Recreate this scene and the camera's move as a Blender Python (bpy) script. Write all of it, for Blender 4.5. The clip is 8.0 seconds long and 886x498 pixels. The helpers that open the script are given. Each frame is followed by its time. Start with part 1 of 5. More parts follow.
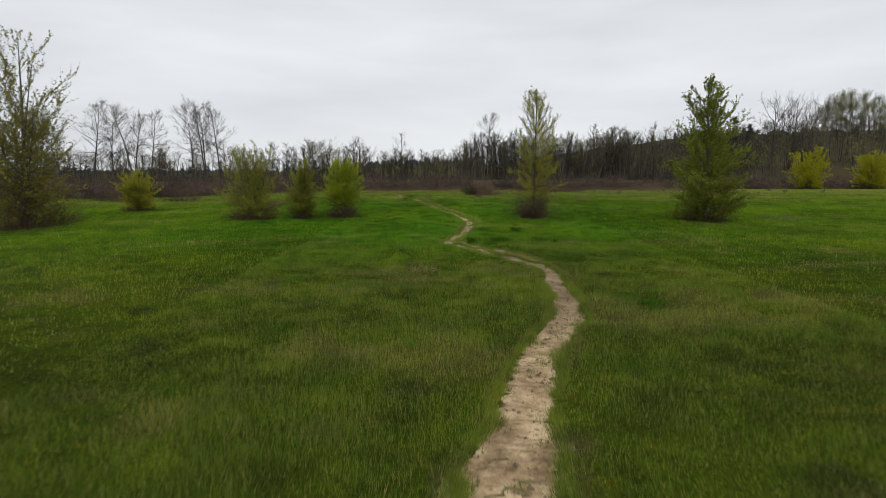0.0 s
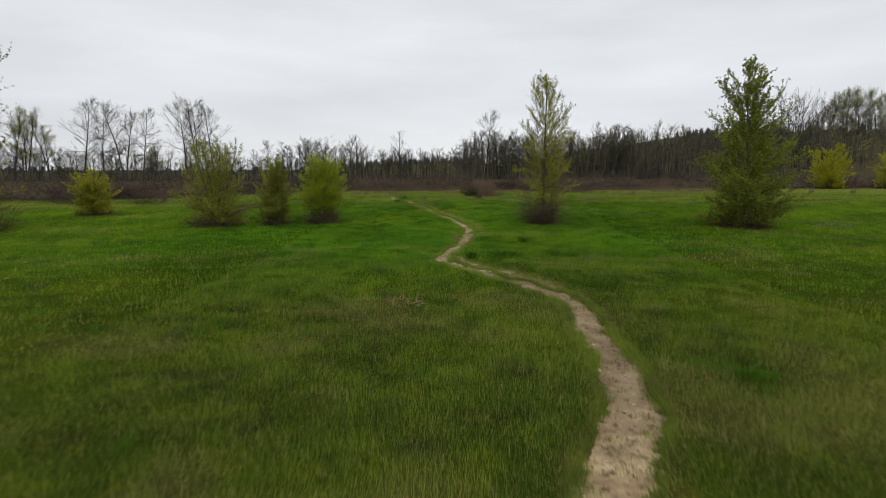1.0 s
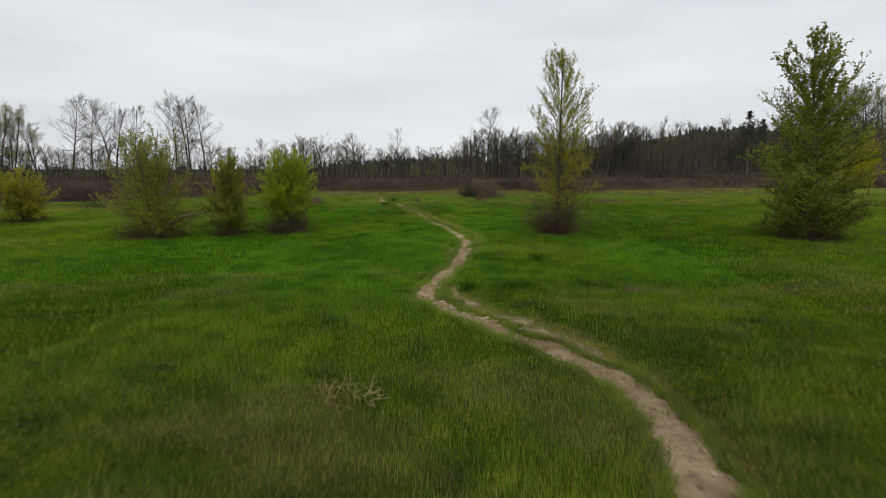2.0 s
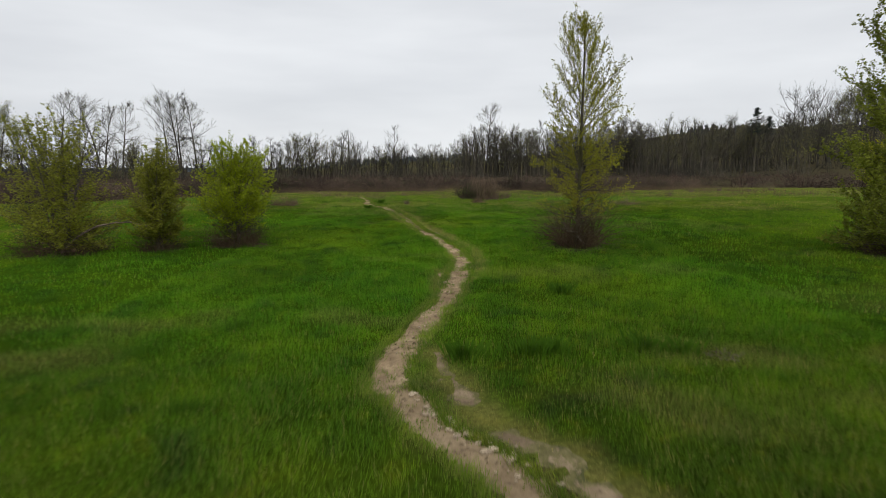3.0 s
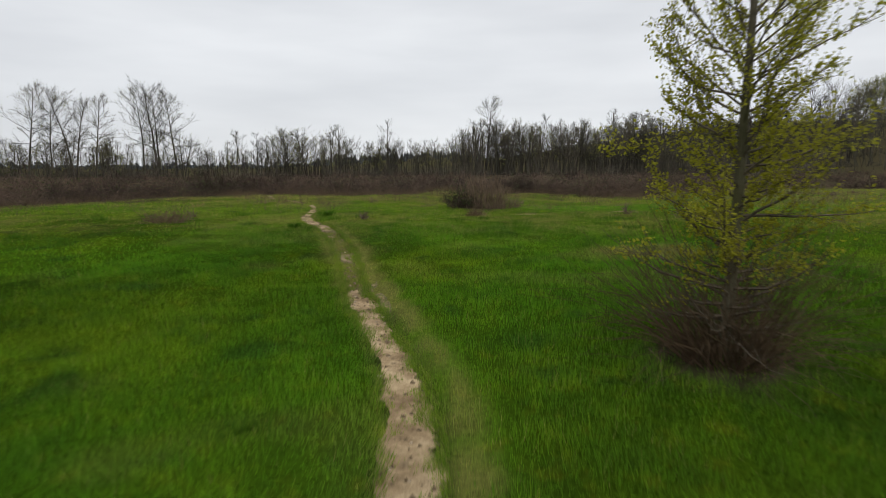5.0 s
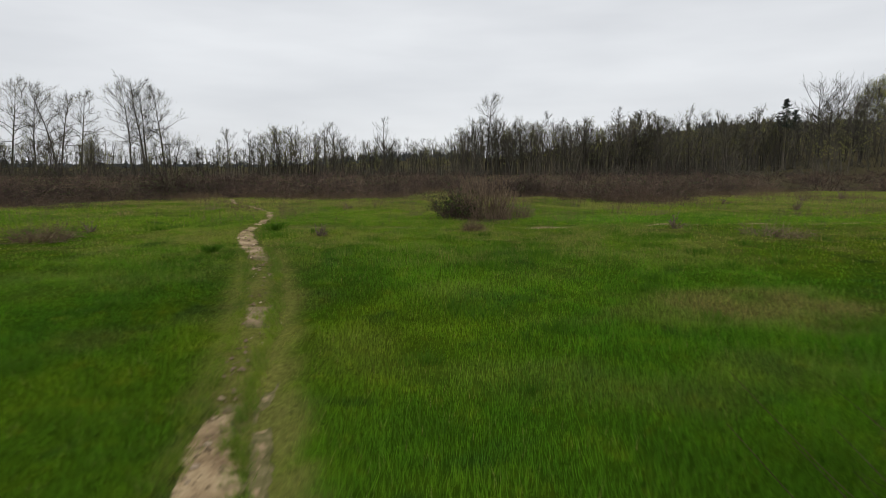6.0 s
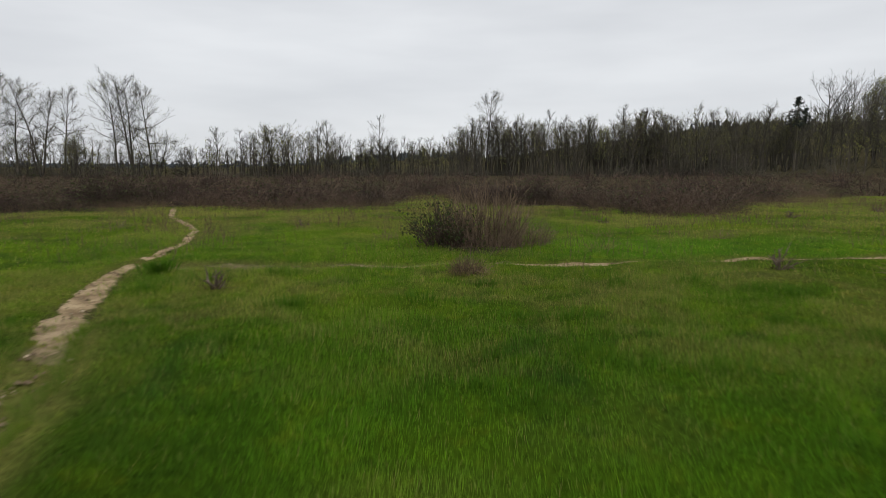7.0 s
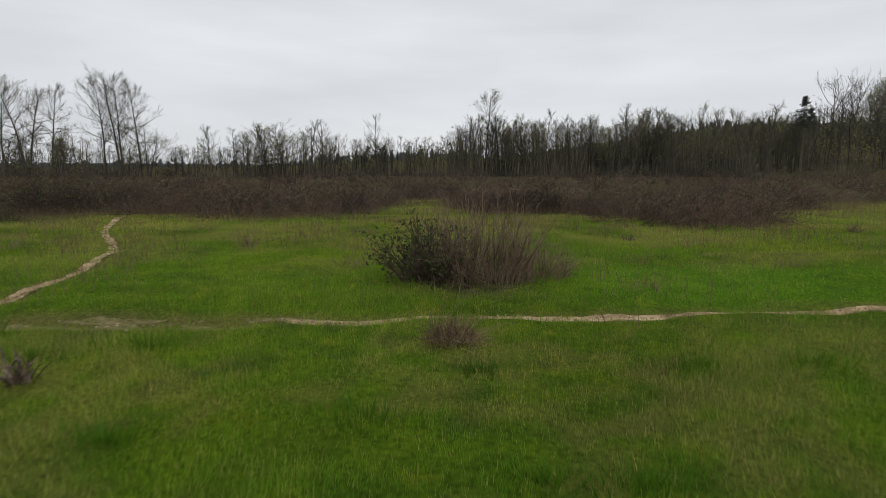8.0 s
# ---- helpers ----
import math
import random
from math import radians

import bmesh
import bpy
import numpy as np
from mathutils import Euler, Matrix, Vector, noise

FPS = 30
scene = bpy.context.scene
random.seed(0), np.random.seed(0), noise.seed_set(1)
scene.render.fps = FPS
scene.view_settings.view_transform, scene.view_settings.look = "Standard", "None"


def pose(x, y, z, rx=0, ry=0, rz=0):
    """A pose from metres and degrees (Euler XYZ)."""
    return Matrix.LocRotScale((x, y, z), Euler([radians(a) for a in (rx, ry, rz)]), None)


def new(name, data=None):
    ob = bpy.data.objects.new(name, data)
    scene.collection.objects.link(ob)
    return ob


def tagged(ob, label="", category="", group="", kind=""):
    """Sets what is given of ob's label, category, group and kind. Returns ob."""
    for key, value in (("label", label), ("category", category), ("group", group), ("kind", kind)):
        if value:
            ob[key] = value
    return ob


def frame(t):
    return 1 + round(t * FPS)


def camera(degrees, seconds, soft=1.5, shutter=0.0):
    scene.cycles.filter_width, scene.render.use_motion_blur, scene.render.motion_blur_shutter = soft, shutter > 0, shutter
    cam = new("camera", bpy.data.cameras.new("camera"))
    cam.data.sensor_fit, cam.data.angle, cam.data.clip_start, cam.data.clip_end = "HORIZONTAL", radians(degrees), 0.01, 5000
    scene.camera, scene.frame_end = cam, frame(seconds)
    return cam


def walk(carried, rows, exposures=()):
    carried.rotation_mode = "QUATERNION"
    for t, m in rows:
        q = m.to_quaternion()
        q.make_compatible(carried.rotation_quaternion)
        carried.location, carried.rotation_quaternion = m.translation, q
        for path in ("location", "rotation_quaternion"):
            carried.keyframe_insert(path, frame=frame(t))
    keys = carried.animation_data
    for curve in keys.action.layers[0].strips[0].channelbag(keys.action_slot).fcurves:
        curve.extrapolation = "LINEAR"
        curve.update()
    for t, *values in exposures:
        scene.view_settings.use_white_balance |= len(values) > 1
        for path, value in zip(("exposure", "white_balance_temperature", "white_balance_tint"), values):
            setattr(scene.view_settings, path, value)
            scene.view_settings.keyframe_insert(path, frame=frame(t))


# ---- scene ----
# The camera: a small drone gliding about three metres over a meadow.
cam = camera(72.0, 8.0, soft=0.82, shutter=0.34)
METRES, EYE, TILT, LEAN, TURN = 52.0, 3.0, -7.1, 0.0, 0.0
ACROSS = 1.594
ROWS = [
    (0.0, 0.0, 0.0, 0.0, 0.0, 0.0, -0.0),
    (0.5, 0.0017, 0.0507, 0.0037, 0.01, -0.02, 0.04),
    (1.0, 0.0036, 0.1093, 0.008, 0.01, -0.03, 0.07),
    (1.5, 0.0061, 0.1751, 0.0129, 0.04, -0.06, 0.12),
    (3.0, 0.0129, 0.3549, 0.026, -0.0, -0.18, 0.15),
    (3.5, 0.0157, 0.4211, 0.0309, -0.0, -0.22, 0.14),
    (4.0, 0.0186, 0.4905, 0.0361, -0.01, -0.26, 0.13),
    (4.5, 0.0217, 0.562, 0.0415, 0.0, -0.3, 0.15),
    (6.0, 0.0294, 0.7618, 0.0564, -0.06, -0.34, -0.04),
    (6.5, 0.0326, 0.8337, 0.0623, -0.07, -0.36, -0.07),
    (7.0, 0.0355, 0.9045, 0.0695, -0.07, -0.36, -0.05),
    (7.5, 0.0382, 0.9585, 0.0751, -0.1, -0.36, -0.11),
    (8.0, 0.0402, 0.9961, 0.0779, -0.14, -0.35, -0.16),
]
walk(cam, [(t, pose(0, 0, EYE, TILT, LEAN, TURN) @ pose(METRES * x * ACROSS, METRES * y, METRES * z * ACROSS, 90 + 1.5 * pitch, roll, 1.5 * yaw)) for t, x, y, z, yaw, pitch, roll in ROWS],
     exposures=[(0.0, 0.0), (4.5, 0.0), (6.0, -0.03), (8.0, -0.08)])

# ---- sky and sun: a closed grey overcast ----
SUN_UP, SUN_TURN = 62.0, 165.0
world = bpy.data.worlds.new("overcast_sky")
scene.world = world
world.use_nodes = True
wn, wl = world.node_tree.nodes, world.node_tree.links
wn.clear()
w_out, w_bg = wn.new("ShaderNodeOutputWorld"), wn.new("ShaderNodeBackground")
w_sky = wn.new("ShaderNodeTexSky")
w_sky.sky_type, w_sky.sun_disc = "NISHITA", False
w_sky.sun_elevation, w_sky.sun_rotation = radians(SUN_UP), radians(SUN_TURN)
w_dim = wn.new("ShaderNodeMixRGB")
w_dim.blend_type = "MULTIPLY"
w_dim.inputs[0].default_value = 1.0
w_dim.inputs[2].default_value = (0.1, 0.1, 0.1, 1)
wl.new(w_sky.outputs[0], w_dim.inputs[1])
w_co, w_map, w_noise, w_ramp = wn.new("ShaderNodeTexCoord"), wn.new("ShaderNodeMapping"), wn.new("ShaderNodeTexNoise"), wn.new("ShaderNodeValToRGB")
w_map.inputs["Scale"].default_value = (1.3, 1.6, 7.0)
w_map.inputs["Rotation"].default_value = (0.05, 0.06, 0.4)
w_noise.inputs["Scale"].default_value, w_noise.inputs["Detail"].default_value, w_noise.inputs["Roughness"].default_value = 1.6, 4.0, 0.5
w_ramp.color_ramp.elements[0].position, w_ramp.color_ramp.elements[1].position = 0.3, 0.72
w_ramp.color_ramp.elements[0].color = (0.70, 0.72, 0.752, 1)
w_ramp.color_ramp.elements[1].color = (0.87, 0.89, 0.915, 1)
w_mix = wn.new("ShaderNodeMixRGB")
w_mix.inputs[0].default_value = 0.94
wl.new(w_co.outputs["Generated"], w_map.inputs[0])
wl.new(w_map.outputs[0], w_noise.inputs["Vector"])
wl.new(w_noise.outputs[0], w_ramp.inputs[0])
wl.new(w_dim.outputs[0], w_mix.inputs[1])
wl.new(w_ramp.outputs[0], w_mix.inputs[2])
# the sky is a little lighter towards +Y, over the far woods
w_axis, w_glow, w_lit = wn.new("ShaderNodeSeparateXYZ"), wn.new("ShaderNodeValToRGB"), wn.new("ShaderNodeMixRGB")
wl.new(w_co.outputs["Generated"], w_axis.inputs[0])
wl.new(w_axis.outputs["Y"], w_glow.inputs[0])
w_glow.color_ramp.elements[0].position, w_glow.color_ramp.elements[1].position = 0.35, 1.0
w_glow.color_ramp.elements[0].color, w_glow.color_ramp.elements[1].color = (0.88, 0.88, 0.89, 1), (1.02, 1.02, 1.02, 1)
w_lit.blend_type = "MULTIPLY"
w_lit.inputs[0].default_value = 1.0
wl.new(w_mix.outputs[0], w_lit.inputs[1])
wl.new(w_glow.outputs[0], w_lit.inputs[2])
wl.new(w_lit.outputs[0], w_bg.inputs[0])
w_bg.inputs[1].default_value = 1.0
wl.new(w_bg.outputs[0], w_out.inputs[0])

sun_data = bpy.data.lights.new("sun", "SUN")
sun_data.energy, sun_data.angle, sun_data.color = 1.4, radians(40), (1.0, 0.97, 0.91)
sun = new("sun", sun_data)
sun.rotation_euler = (radians(90 - SUN_UP), 0, radians(180 - SUN_TURN))


# ---- materials ----
def nodes_of(name):
    m = bpy.data.materials.new(name)
    m.use_nodes = True
    nt = m.node_tree
    return m, nt.nodes, nt.links, nt.nodes["Principled BSDF"]


def noise_node(n, l, scale, detail=3.0, where="position", rough=0.55):
    """A noise over world metres, or over the object's own metres."""
    tex = n.new("ShaderNodeTexNoise")
    tex.inputs["Scale"].default_value, tex.inputs["Detail"].default_value, tex.inputs["Roughness"].default_value = scale, detail, rough
    if where == "position":
        l.new(n.new("ShaderNodeNewGeometry").outputs["Position"], tex.inputs["Vector"])
    else:
        l.new(n.new("ShaderNodeTexCoord").outputs["Object"], tex.inputs["Vector"])
    return tex.outputs[0]


def ramp_node(n, l, source, stops):
    r = n.new("ShaderNodeValToRGB")
    while len(r.color_ramp.elements) < len(stops):
        r.color_ramp.elements.new(0.5)
    for e, (at, col) in zip(r.color_ramp.elements, stops):
        e.position, e.color = at, (*col, 1)
    l.new(source, r.inputs[0])
    return r.outputs[0]


def mix_node(n, l, kind, fac, a, b):
    m = n.new("ShaderNodeMixRGB")
    m.blend_type = kind
    for socket, v in zip(m.inputs, (fac, a, b)):
        if isinstance(v, (int, float)):
            socket.default_value = v
        elif isinstance(v, tuple):
            socket.default_value = (*v, 1)
        else:
            l.new(v, socket)
    return m.outputs[0]


def bump_node(n, l, p, height, strength, distance):
    b = n.new("ShaderNodeBump")
    b.inputs["Strength"].default_value, b.inputs["Distance"].default_value = strength, distance
    l.new(height, b.inputs["Height"])
    l.new(b.outputs[0], p.inputs["Normal"])


def attr_node(n, name):
    a = n.new("ShaderNodeAttribute")
    a.attribute_name = name
    return a.outputs["Fac"]


def leafy(name, dark, mid, light, glow=0.35, patch=0.6):
    """Thin leaves or blades: colours vary leaf by leaf and in soft patches; some light passes through."""
    m, n, l, p = nodes_of(name)
    isl = n.new("ShaderNodeNewGeometry").outputs["Random Per Island"]
    c1 = ramp_node(n, l, isl, [(0.0, dark), (0.5, mid), (1.0, light)])
    c2 = ramp_node(n, l, noise_node(n, l, patch, 3.0), [(0.35, dark), (0.5, mid), (0.68, light)])
    col = mix_node(n, l, "MIX", 0.5, c1, c2)
    l.new(col, p.inputs["Base Color"])
    p.inputs["Roughness"].default_value = 0.65
    p.inputs["Specular IOR Level"].default_value = 0.1
    tr, ms = n.new("ShaderNodeBsdfTranslucent"), n.new("ShaderNodeMixShader")
    l.new(col, tr.inputs[0])
    ms.inputs[0].default_value = glow
    l.new(p.outputs[0], ms.inputs[1])
    l.new(tr.outputs[0], ms.inputs[2])
    l.new(ms.outputs[0], n["Material Output"].inputs[0])
    return m


def barky(name, dark, light, scale=6.0, moss=None, drift=0.0):
    m, n, l, p = nodes_of(name)
    fine = noise_node(n, l, scale, 5.0, "object", 0.7)
    col = ramp_node(n, l, fine, [(0.3, dark), (0.7, light)])
    isl = n.new("ShaderNodeNewGeometry").outputs["Random Per Island"]
    col = mix_node(n, l, "MULTIPLY", 0.6, col, ramp_node(n, l, isl, [(0.0, (0.6, 0.58, 0.56)), (1.0, (1.25, 1.2, 1.15))]))
    # broad random drift in tone; its darks also paint shaded hollows into the brush
    if drift:
        col = mix_node(n, l, "MULTIPLY", 1.0, col, ramp_node(n, l, noise_node(n, l, drift, 3.0), [(0.36, (0.34, 0.32, 0.31)), (0.5, (0.85, 0.82, 0.80)), (0.66, (1.5, 1.42, 1.3))]))
    if moss:
        col = mix_node(n, l, "MIX", ramp_node(n, l, noise_node(n, l, 0.35, 3.0), [(0.42, (0, 0, 0)), (0.66, (0.75, 0.75, 0.75))]), col, moss)
    l.new(col, p.inputs["Base Color"])
    p.inputs["Roughness"].default_value = 0.9
    p.inputs["Specular IOR Level"].default_value = 0.2
    bump_node(n, l, p, fine, 0.6, 0.02)
    return m


# grass colours shared by the turf below and the blades on it
G_DARK, G_MID, G_LIGHT, G_STRAW = (0.024, 0.056, 0.005), (0.062, 0.128, 0.005), (0.150, 0.212, 0.008), (0.26, 0.21, 0.075)


def turf_colour(n, l, k):
    """Meadow colour over world metres: broad drifts, small patches, straw where the 'dry' attribute says."""
    def s(c, f=1.0):
        return tuple(v * k * f for v in c)
    broad = ramp_node(n, l, noise_node(n, l, 0.16, 4.0), [(0.37, s(G_DARK)), (0.5, s(G_MID)), (0.66, s(G_LIGHT))])
    small = ramp_node(n, l, noise_node(n, l, 1.3, 4.0, rough=0.65), [(0.34, s(G_DARK)), (0.52, s(G_MID)), (0.7, s(G_LIGHT))])
    col = mix_node(n, l, "MIX", 0.5, broad, small)
    fleck = ramp_node(n, l, noise_node(n, l, 2.4, 3.0, rough=0.7), [(0.56, (0, 0, 0)), (0.70, (0.55, 0.55, 0.55))])
    col = mix_node(n, l, "MIX", fleck, col, s((0.19, 0.20, 0.012)))
    clump = ramp_node(n, l, noise_node(n, l, 0.75, 3.0, rough=0.6), [(0.57, (0, 0, 0)), (0.68, (0.8, 0.8, 0.8))])
    col = mix_node(n, l, "MIX", clump, col, s((0.018, 0.046, 0.010)))
    col = mix_node(n, l, "MIX", attr_node(n, "lush"), col, mix_node(n, l, "MIX", 0.5, mix_node(n, l, "MULTIPLY", 1.0, col, (1.5, 1.62, 1.5)), s((0.044, 0.168, 0.006))))
    return mix_node(n, l, "MIX", attr_node(n, "dry"), col, s(G_STRAW))


def make_turf():
    m, n, l, p = nodes_of("turf")
    # shade between the modelled blades is put into the darker turf colour
    shaded_turf, unshaded_turf = turf_colour(n, l, 0.42), turf_colour(n, l, 0.84)
    col = mix_node(n, l, "MIX", attr_node(n, "unshaded_turf"), shaded_turf, unshaded_turf)
    fine = noise_node(n, l, 14.0, 4.0, rough=0.75)
    col = mix_node(n, l, "MULTIPLY", 0.85, col, ramp_node(n, l, fine, [(0.3, (0.35, 0.35, 0.35)), (0.7, (1.5, 1.5, 1.4))]))
    duff = ramp_node(n, l, noise_node(n, l, 3.0, 5.0), [(0.35, (0.030, 0.024, 0.017)), (0.65, (0.075, 0.060, 0.040))])
    col = mix_node(n, l, "MIX", attr_node(n, "bare"), col, duff)
    l.new(col, p.inputs["Base Color"])
    p.inputs["Roughness"].default_value = 1.0
    p.inputs["Specular IOR Level"].default_value = 0.0
    bump_node(n, l, p, fine, 1.0, 0.06)
    return m


def make_blades():
    m, n, l, p = nodes_of("grass_blades")
    # same colours, raised against the painted shade of the turf below
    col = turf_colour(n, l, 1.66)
    isl = n.new("ShaderNodeNewGeometry").outputs["Random Per Island"]
    col = mix_node(n, l, "MULTIPLY", 0.9, col, ramp_node(n, l, isl, [(0.0, (0.62, 0.64, 0.66)), (0.5, (0.92, 0.94, 0.96)), (0.9, (1.1, 1.08, 1.02)), (1.0, (1.3, 1.24, 1.08))]))
    l.new(col, p.inputs["Base Color"])
    p.inputs["Roughness"].default_value = 0.7
    p.inputs["Specular IOR Level"].default_value = 0.03
    tr, ms = n.new("ShaderNodeBsdfTranslucent"), n.new("ShaderNodeMixShader")
    l.new(col, tr.inputs[0])
    ms.inputs[0].default_value = 0.3
    l.new(p.outputs[0], ms.inputs[1])
    l.new(tr.outputs[0], ms.inputs[2])
    l.new(ms.outputs[0], n["Material Output"].inputs[0])
    return m


def make_dirt():
    m, n, l, p = nodes_of("trodden_sandy_earth")
    wide = noise_node(n, l, 0.8, 5.0, rough=0.7)
    brown = ramp_node(n, l, wide, [(0.34, (0.100, 0.073, 0.044)), (0.5, (0.195, 0.147, 0.092)), (0.68, (0.31, 0.240, 0.155))])
    pale = ramp_node(n, l, noise_node(n, l, 1.9, 5.0, rough=0.7), [(0.34, (0.18, 0.122, 0.068)), (0.48, (0.34, 0.248, 0.142)), (0.64, (0.56, 0.435, 0.265))])
    col = mix_node(n, l, "MIX", attr_node(n, "sand"), brown, pale)
    fine = noise_node(n, l, 22.0, 6.0, rough=0.75)
    col = mix_node(n, l, "MULTIPLY", 0.75, col, ramp_node(n, l, fine, [(0.3, (0.55, 0.52, 0.5)), (0.68, (1.2, 1.2, 1.2))]))
    clod = noise_node(n, l, 7.0, 3.0)
    col = mix_node(n, l, "MIX", ramp_node(n, l, clod, [(0.58, (0, 0, 0)), (0.68, (0.62, 0.62, 0.62))]), col, (0.085, 0.062, 0.040))
    # grass litter creeps in from both sides
    creep = n.new("ShaderNodeMath")
    creep.operation = "ADD"
    l.new(attr_node(n, "rim"), creep.inputs[0])
    l.new(noise_node(n, l, 4.5, 5.0, rough=0.75), creep.inputs[1])
    litter = ramp_node(n, l, noise_node(n, l, 9.0, 3.0), [(0.35, (0.045, 0.055, 0.016)), (0.5, (0.100, 0.096, 0.034)), (0.65, (0.165, 0.142, 0.068))])
    col = mix_node(n, l, "MIX", ramp_node(n, l, creep.outputs[0], [(0.0, (0, 0, 0)), (0.93, (0, 0, 0)), (1.0, (0.9, 0.9, 0.9))]), col, litter)
    l.new(col, p.inputs["Base Color"])
    p.inputs["Roughness"].default_value = 0.95
    p.inputs["Specular IOR Level"].default_value = 0.04
    bump_node(n, l, p, mix_node(n, l, "MIX", 0.4, fine, clod), 0.55, 0.02)
    return m


def make_stone():
    m, n, l, p = nodes_of("field_stone")
    fine = noise_node(n, l, 18.0, 5.0, "object")
    info = n.new("ShaderNodeObjectInfo").outputs["Random"]
    col = mix_node(n, l, "MULTIPLY", 1.0, ramp_node(n, l, fine, [(0.3, (0.28, 0.215, 0.14)), (0.7, (0.60, 0.49, 0.34))]), ramp_node(n, l, info, [(0, (0.6, 0.57, 0.55)), (1, (1.1, 1.1, 1.1))]))
    l.new(col, p.inputs["Base Color"])
    p.inputs["Roughness"].default_value = 0.85
    bump_node(n, l, p, fine, 0.5, 0.01)
    return m


TURF, BLADES, DIRT, STONE = make_turf(), make_blades(), make_dirt(), make_stone()
BARK = barky("grey_brown_bark", (0.05, 0.042, 0.033), (0.17, 0.15, 0.12), moss=(0.085, 0.085, 0.03))
BARK_FAR = barky("mossy_winter_bark", (0.032, 0.030, 0.026), (0.128, 0.119, 0.102), 2.0, moss=(0.068, 0.067, 0.040), drift=0.06)
TWIG = barky("thin_twigs", (0.06, 0.048, 0.035), (0.17, 0.145, 0.105), 9.0)
CANE = barky("bramble_canes", (0.046, 0.033, 0.028), (0.150, 0.110, 0.090), 1.2, drift=0.3)
CANE_GREY = barky("grey_dead_canes", (0.085, 0.060, 0.040), (0.26, 0.195, 0.135), 3.0)
CANE_BROWN = barky("brown_dry_stalks", (0.06, 0.042, 0.026), (0.22, 0.16, 0.10), 3.0)
CANE_DARK = barky("dark_dead_canes", (0.036, 0.023, 0.012), (0.130, 0.088, 0.052), 2.0)
DEADWOOD = barky("weathered_dead_wood", (0.06, 0.045, 0.035), (0.24, 0.19, 0.145), 9.0)
LEAF_DEEP = leafy("leaves_deep_green", (0.112, 0.132, 0.020), (0.205, 0.236, 0.030), (0.34, 0.38, 0.05), 0.48)
LEAF_OLIVE = leafy("leaves_olive_yellow", (0.18, 0.172, 0.016), (0.33, 0.325, 0.026), (0.48, 0.48, 0.05), 0.5)
LEAF_DULL = leafy("leaves_dull_olive", (0.12, 0.112, 0.022), (0.21, 0.198, 0.034), (0.33, 0.31, 0.06), 0.45)
LEAF_LIME = leafy("leaves_fresh_lime", (0.19, 0.235, 0.012), (0.33, 0.40, 0.018), (0.47, 0.54, 0.030), 0.55)
LEAF_MIXED = leafy("leaves_mid_green", (0.150, 0.158, 0.022), (0.275, 0.288, 0.036), (0.42, 0.44, 0.06), 0.55)
LEAF_YELLOW = leafy("leaves_willow_yellow", (0.25, 0.25, 0.010), (0.38, 0.38, 0.015), (0.52, 0.50, 0.03))
LEAF_BRAMBLE = leafy("leaves_bramble_green", (0.030, 0.040, 0.016), (0.060, 0.075, 0.028), (0.13, 0.14, 0.06))
BUD_HAZE = leafy("spring_buds", (0.16, 0.165, 0.05), (0.26, 0.265, 0.075), (0.40, 0.40, 0.13), 0.5)
# far haze is put into these two colours, slightly in the needles
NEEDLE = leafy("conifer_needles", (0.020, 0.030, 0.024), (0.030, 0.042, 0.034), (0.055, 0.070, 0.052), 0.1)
RIDGE_HAZE = leafy("hazed_ridge_foliage", (0.050, 0.058, 0.064), (0.064, 0.074, 0.082), (0.085, 0.095, 0.102), 0.1)
TUFT = leafy("tuft_grass", (0.045, 0.105, 0.008), (0.066, 0.150, 0.010), (0.105, 0.205, 0.014), 0.35)
STRAW = leafy("dry_grass_straw", (0.13, 0.095, 0.045), (0.25, 0.19, 0.085), (0.40, 0.31, 0.15), 0.2)


# ---- mesh tools ----
def lattice(x, y, seed):
    """Smooth noise from 0 to 1 over the plane, one cell a metre."""
    ix, iy = np.floor(x).astype(np.int64), np.floor(y).astype(np.int64)
    fx, fy = x - ix, y - iy
    fx, fy = fx * fx * (3 - 2 * fx), fy * fy * (3 - 2 * fy)

    def at(a, b):
        h = (a * 374761393 + b * 668265263 + seed * 974711) & 0x7FFFFFFF
        h = ((h ^ (h >> 13)) * 1274126177) & 0x7FFFFFFF
        return ((h ^ (h >> 16)) & 0xFFFF) / 65535.0
    a, b = at(ix, iy) * (1 - fx) + at(ix + 1, iy) * fx, at(ix, iy + 1) * (1 - fx) + at(ix + 1, iy + 1) * fx
    return a * (1 - fy) + b * fy


def ease(a, b, v):
    u = np.clip((v - a) / (b - a), 0, 1)
    return u * u * (3 - 2 * u)


def within(v, a, b, soft=1.0):
    return ease(a - soft, a + soft, v) * ease(b + soft, b - soft, v)


def tri_mesh(name, verts, tris, fields=(), smooth=False):
    """A mesh from arrays of corners and triangles; fields: names and one value a corner."""
    verts, tris = np.asarray(verts, np.float32).reshape(-1, 3), np.asarray(tris, np.int32).reshape(-1, 3)
    me = bpy.data.meshes.new(name)
    me.vertices.add(len(verts))
    me.vertices.foreach_set("co", verts.ravel())
    me.loops.add(3 * len(tris))
    me.loops.foreach_set("vertex_index", tris.ravel())
    me.polygons.add(len(tris))
    me.polygons.foreach_set("loop_start", np.arange(0, 3 * len(tris), 3, dtype=np.int32))
    me.polygons.foreach_set("use_smooth", np.full(len(tris), smooth))
    for key, values in fields:
        me.attributes.new(key, "FLOAT", "POINT").data.foreach_set("value", np.asarray(values, np.float32))
    me.update(calc_edges=True)
    me.validate()
    return me


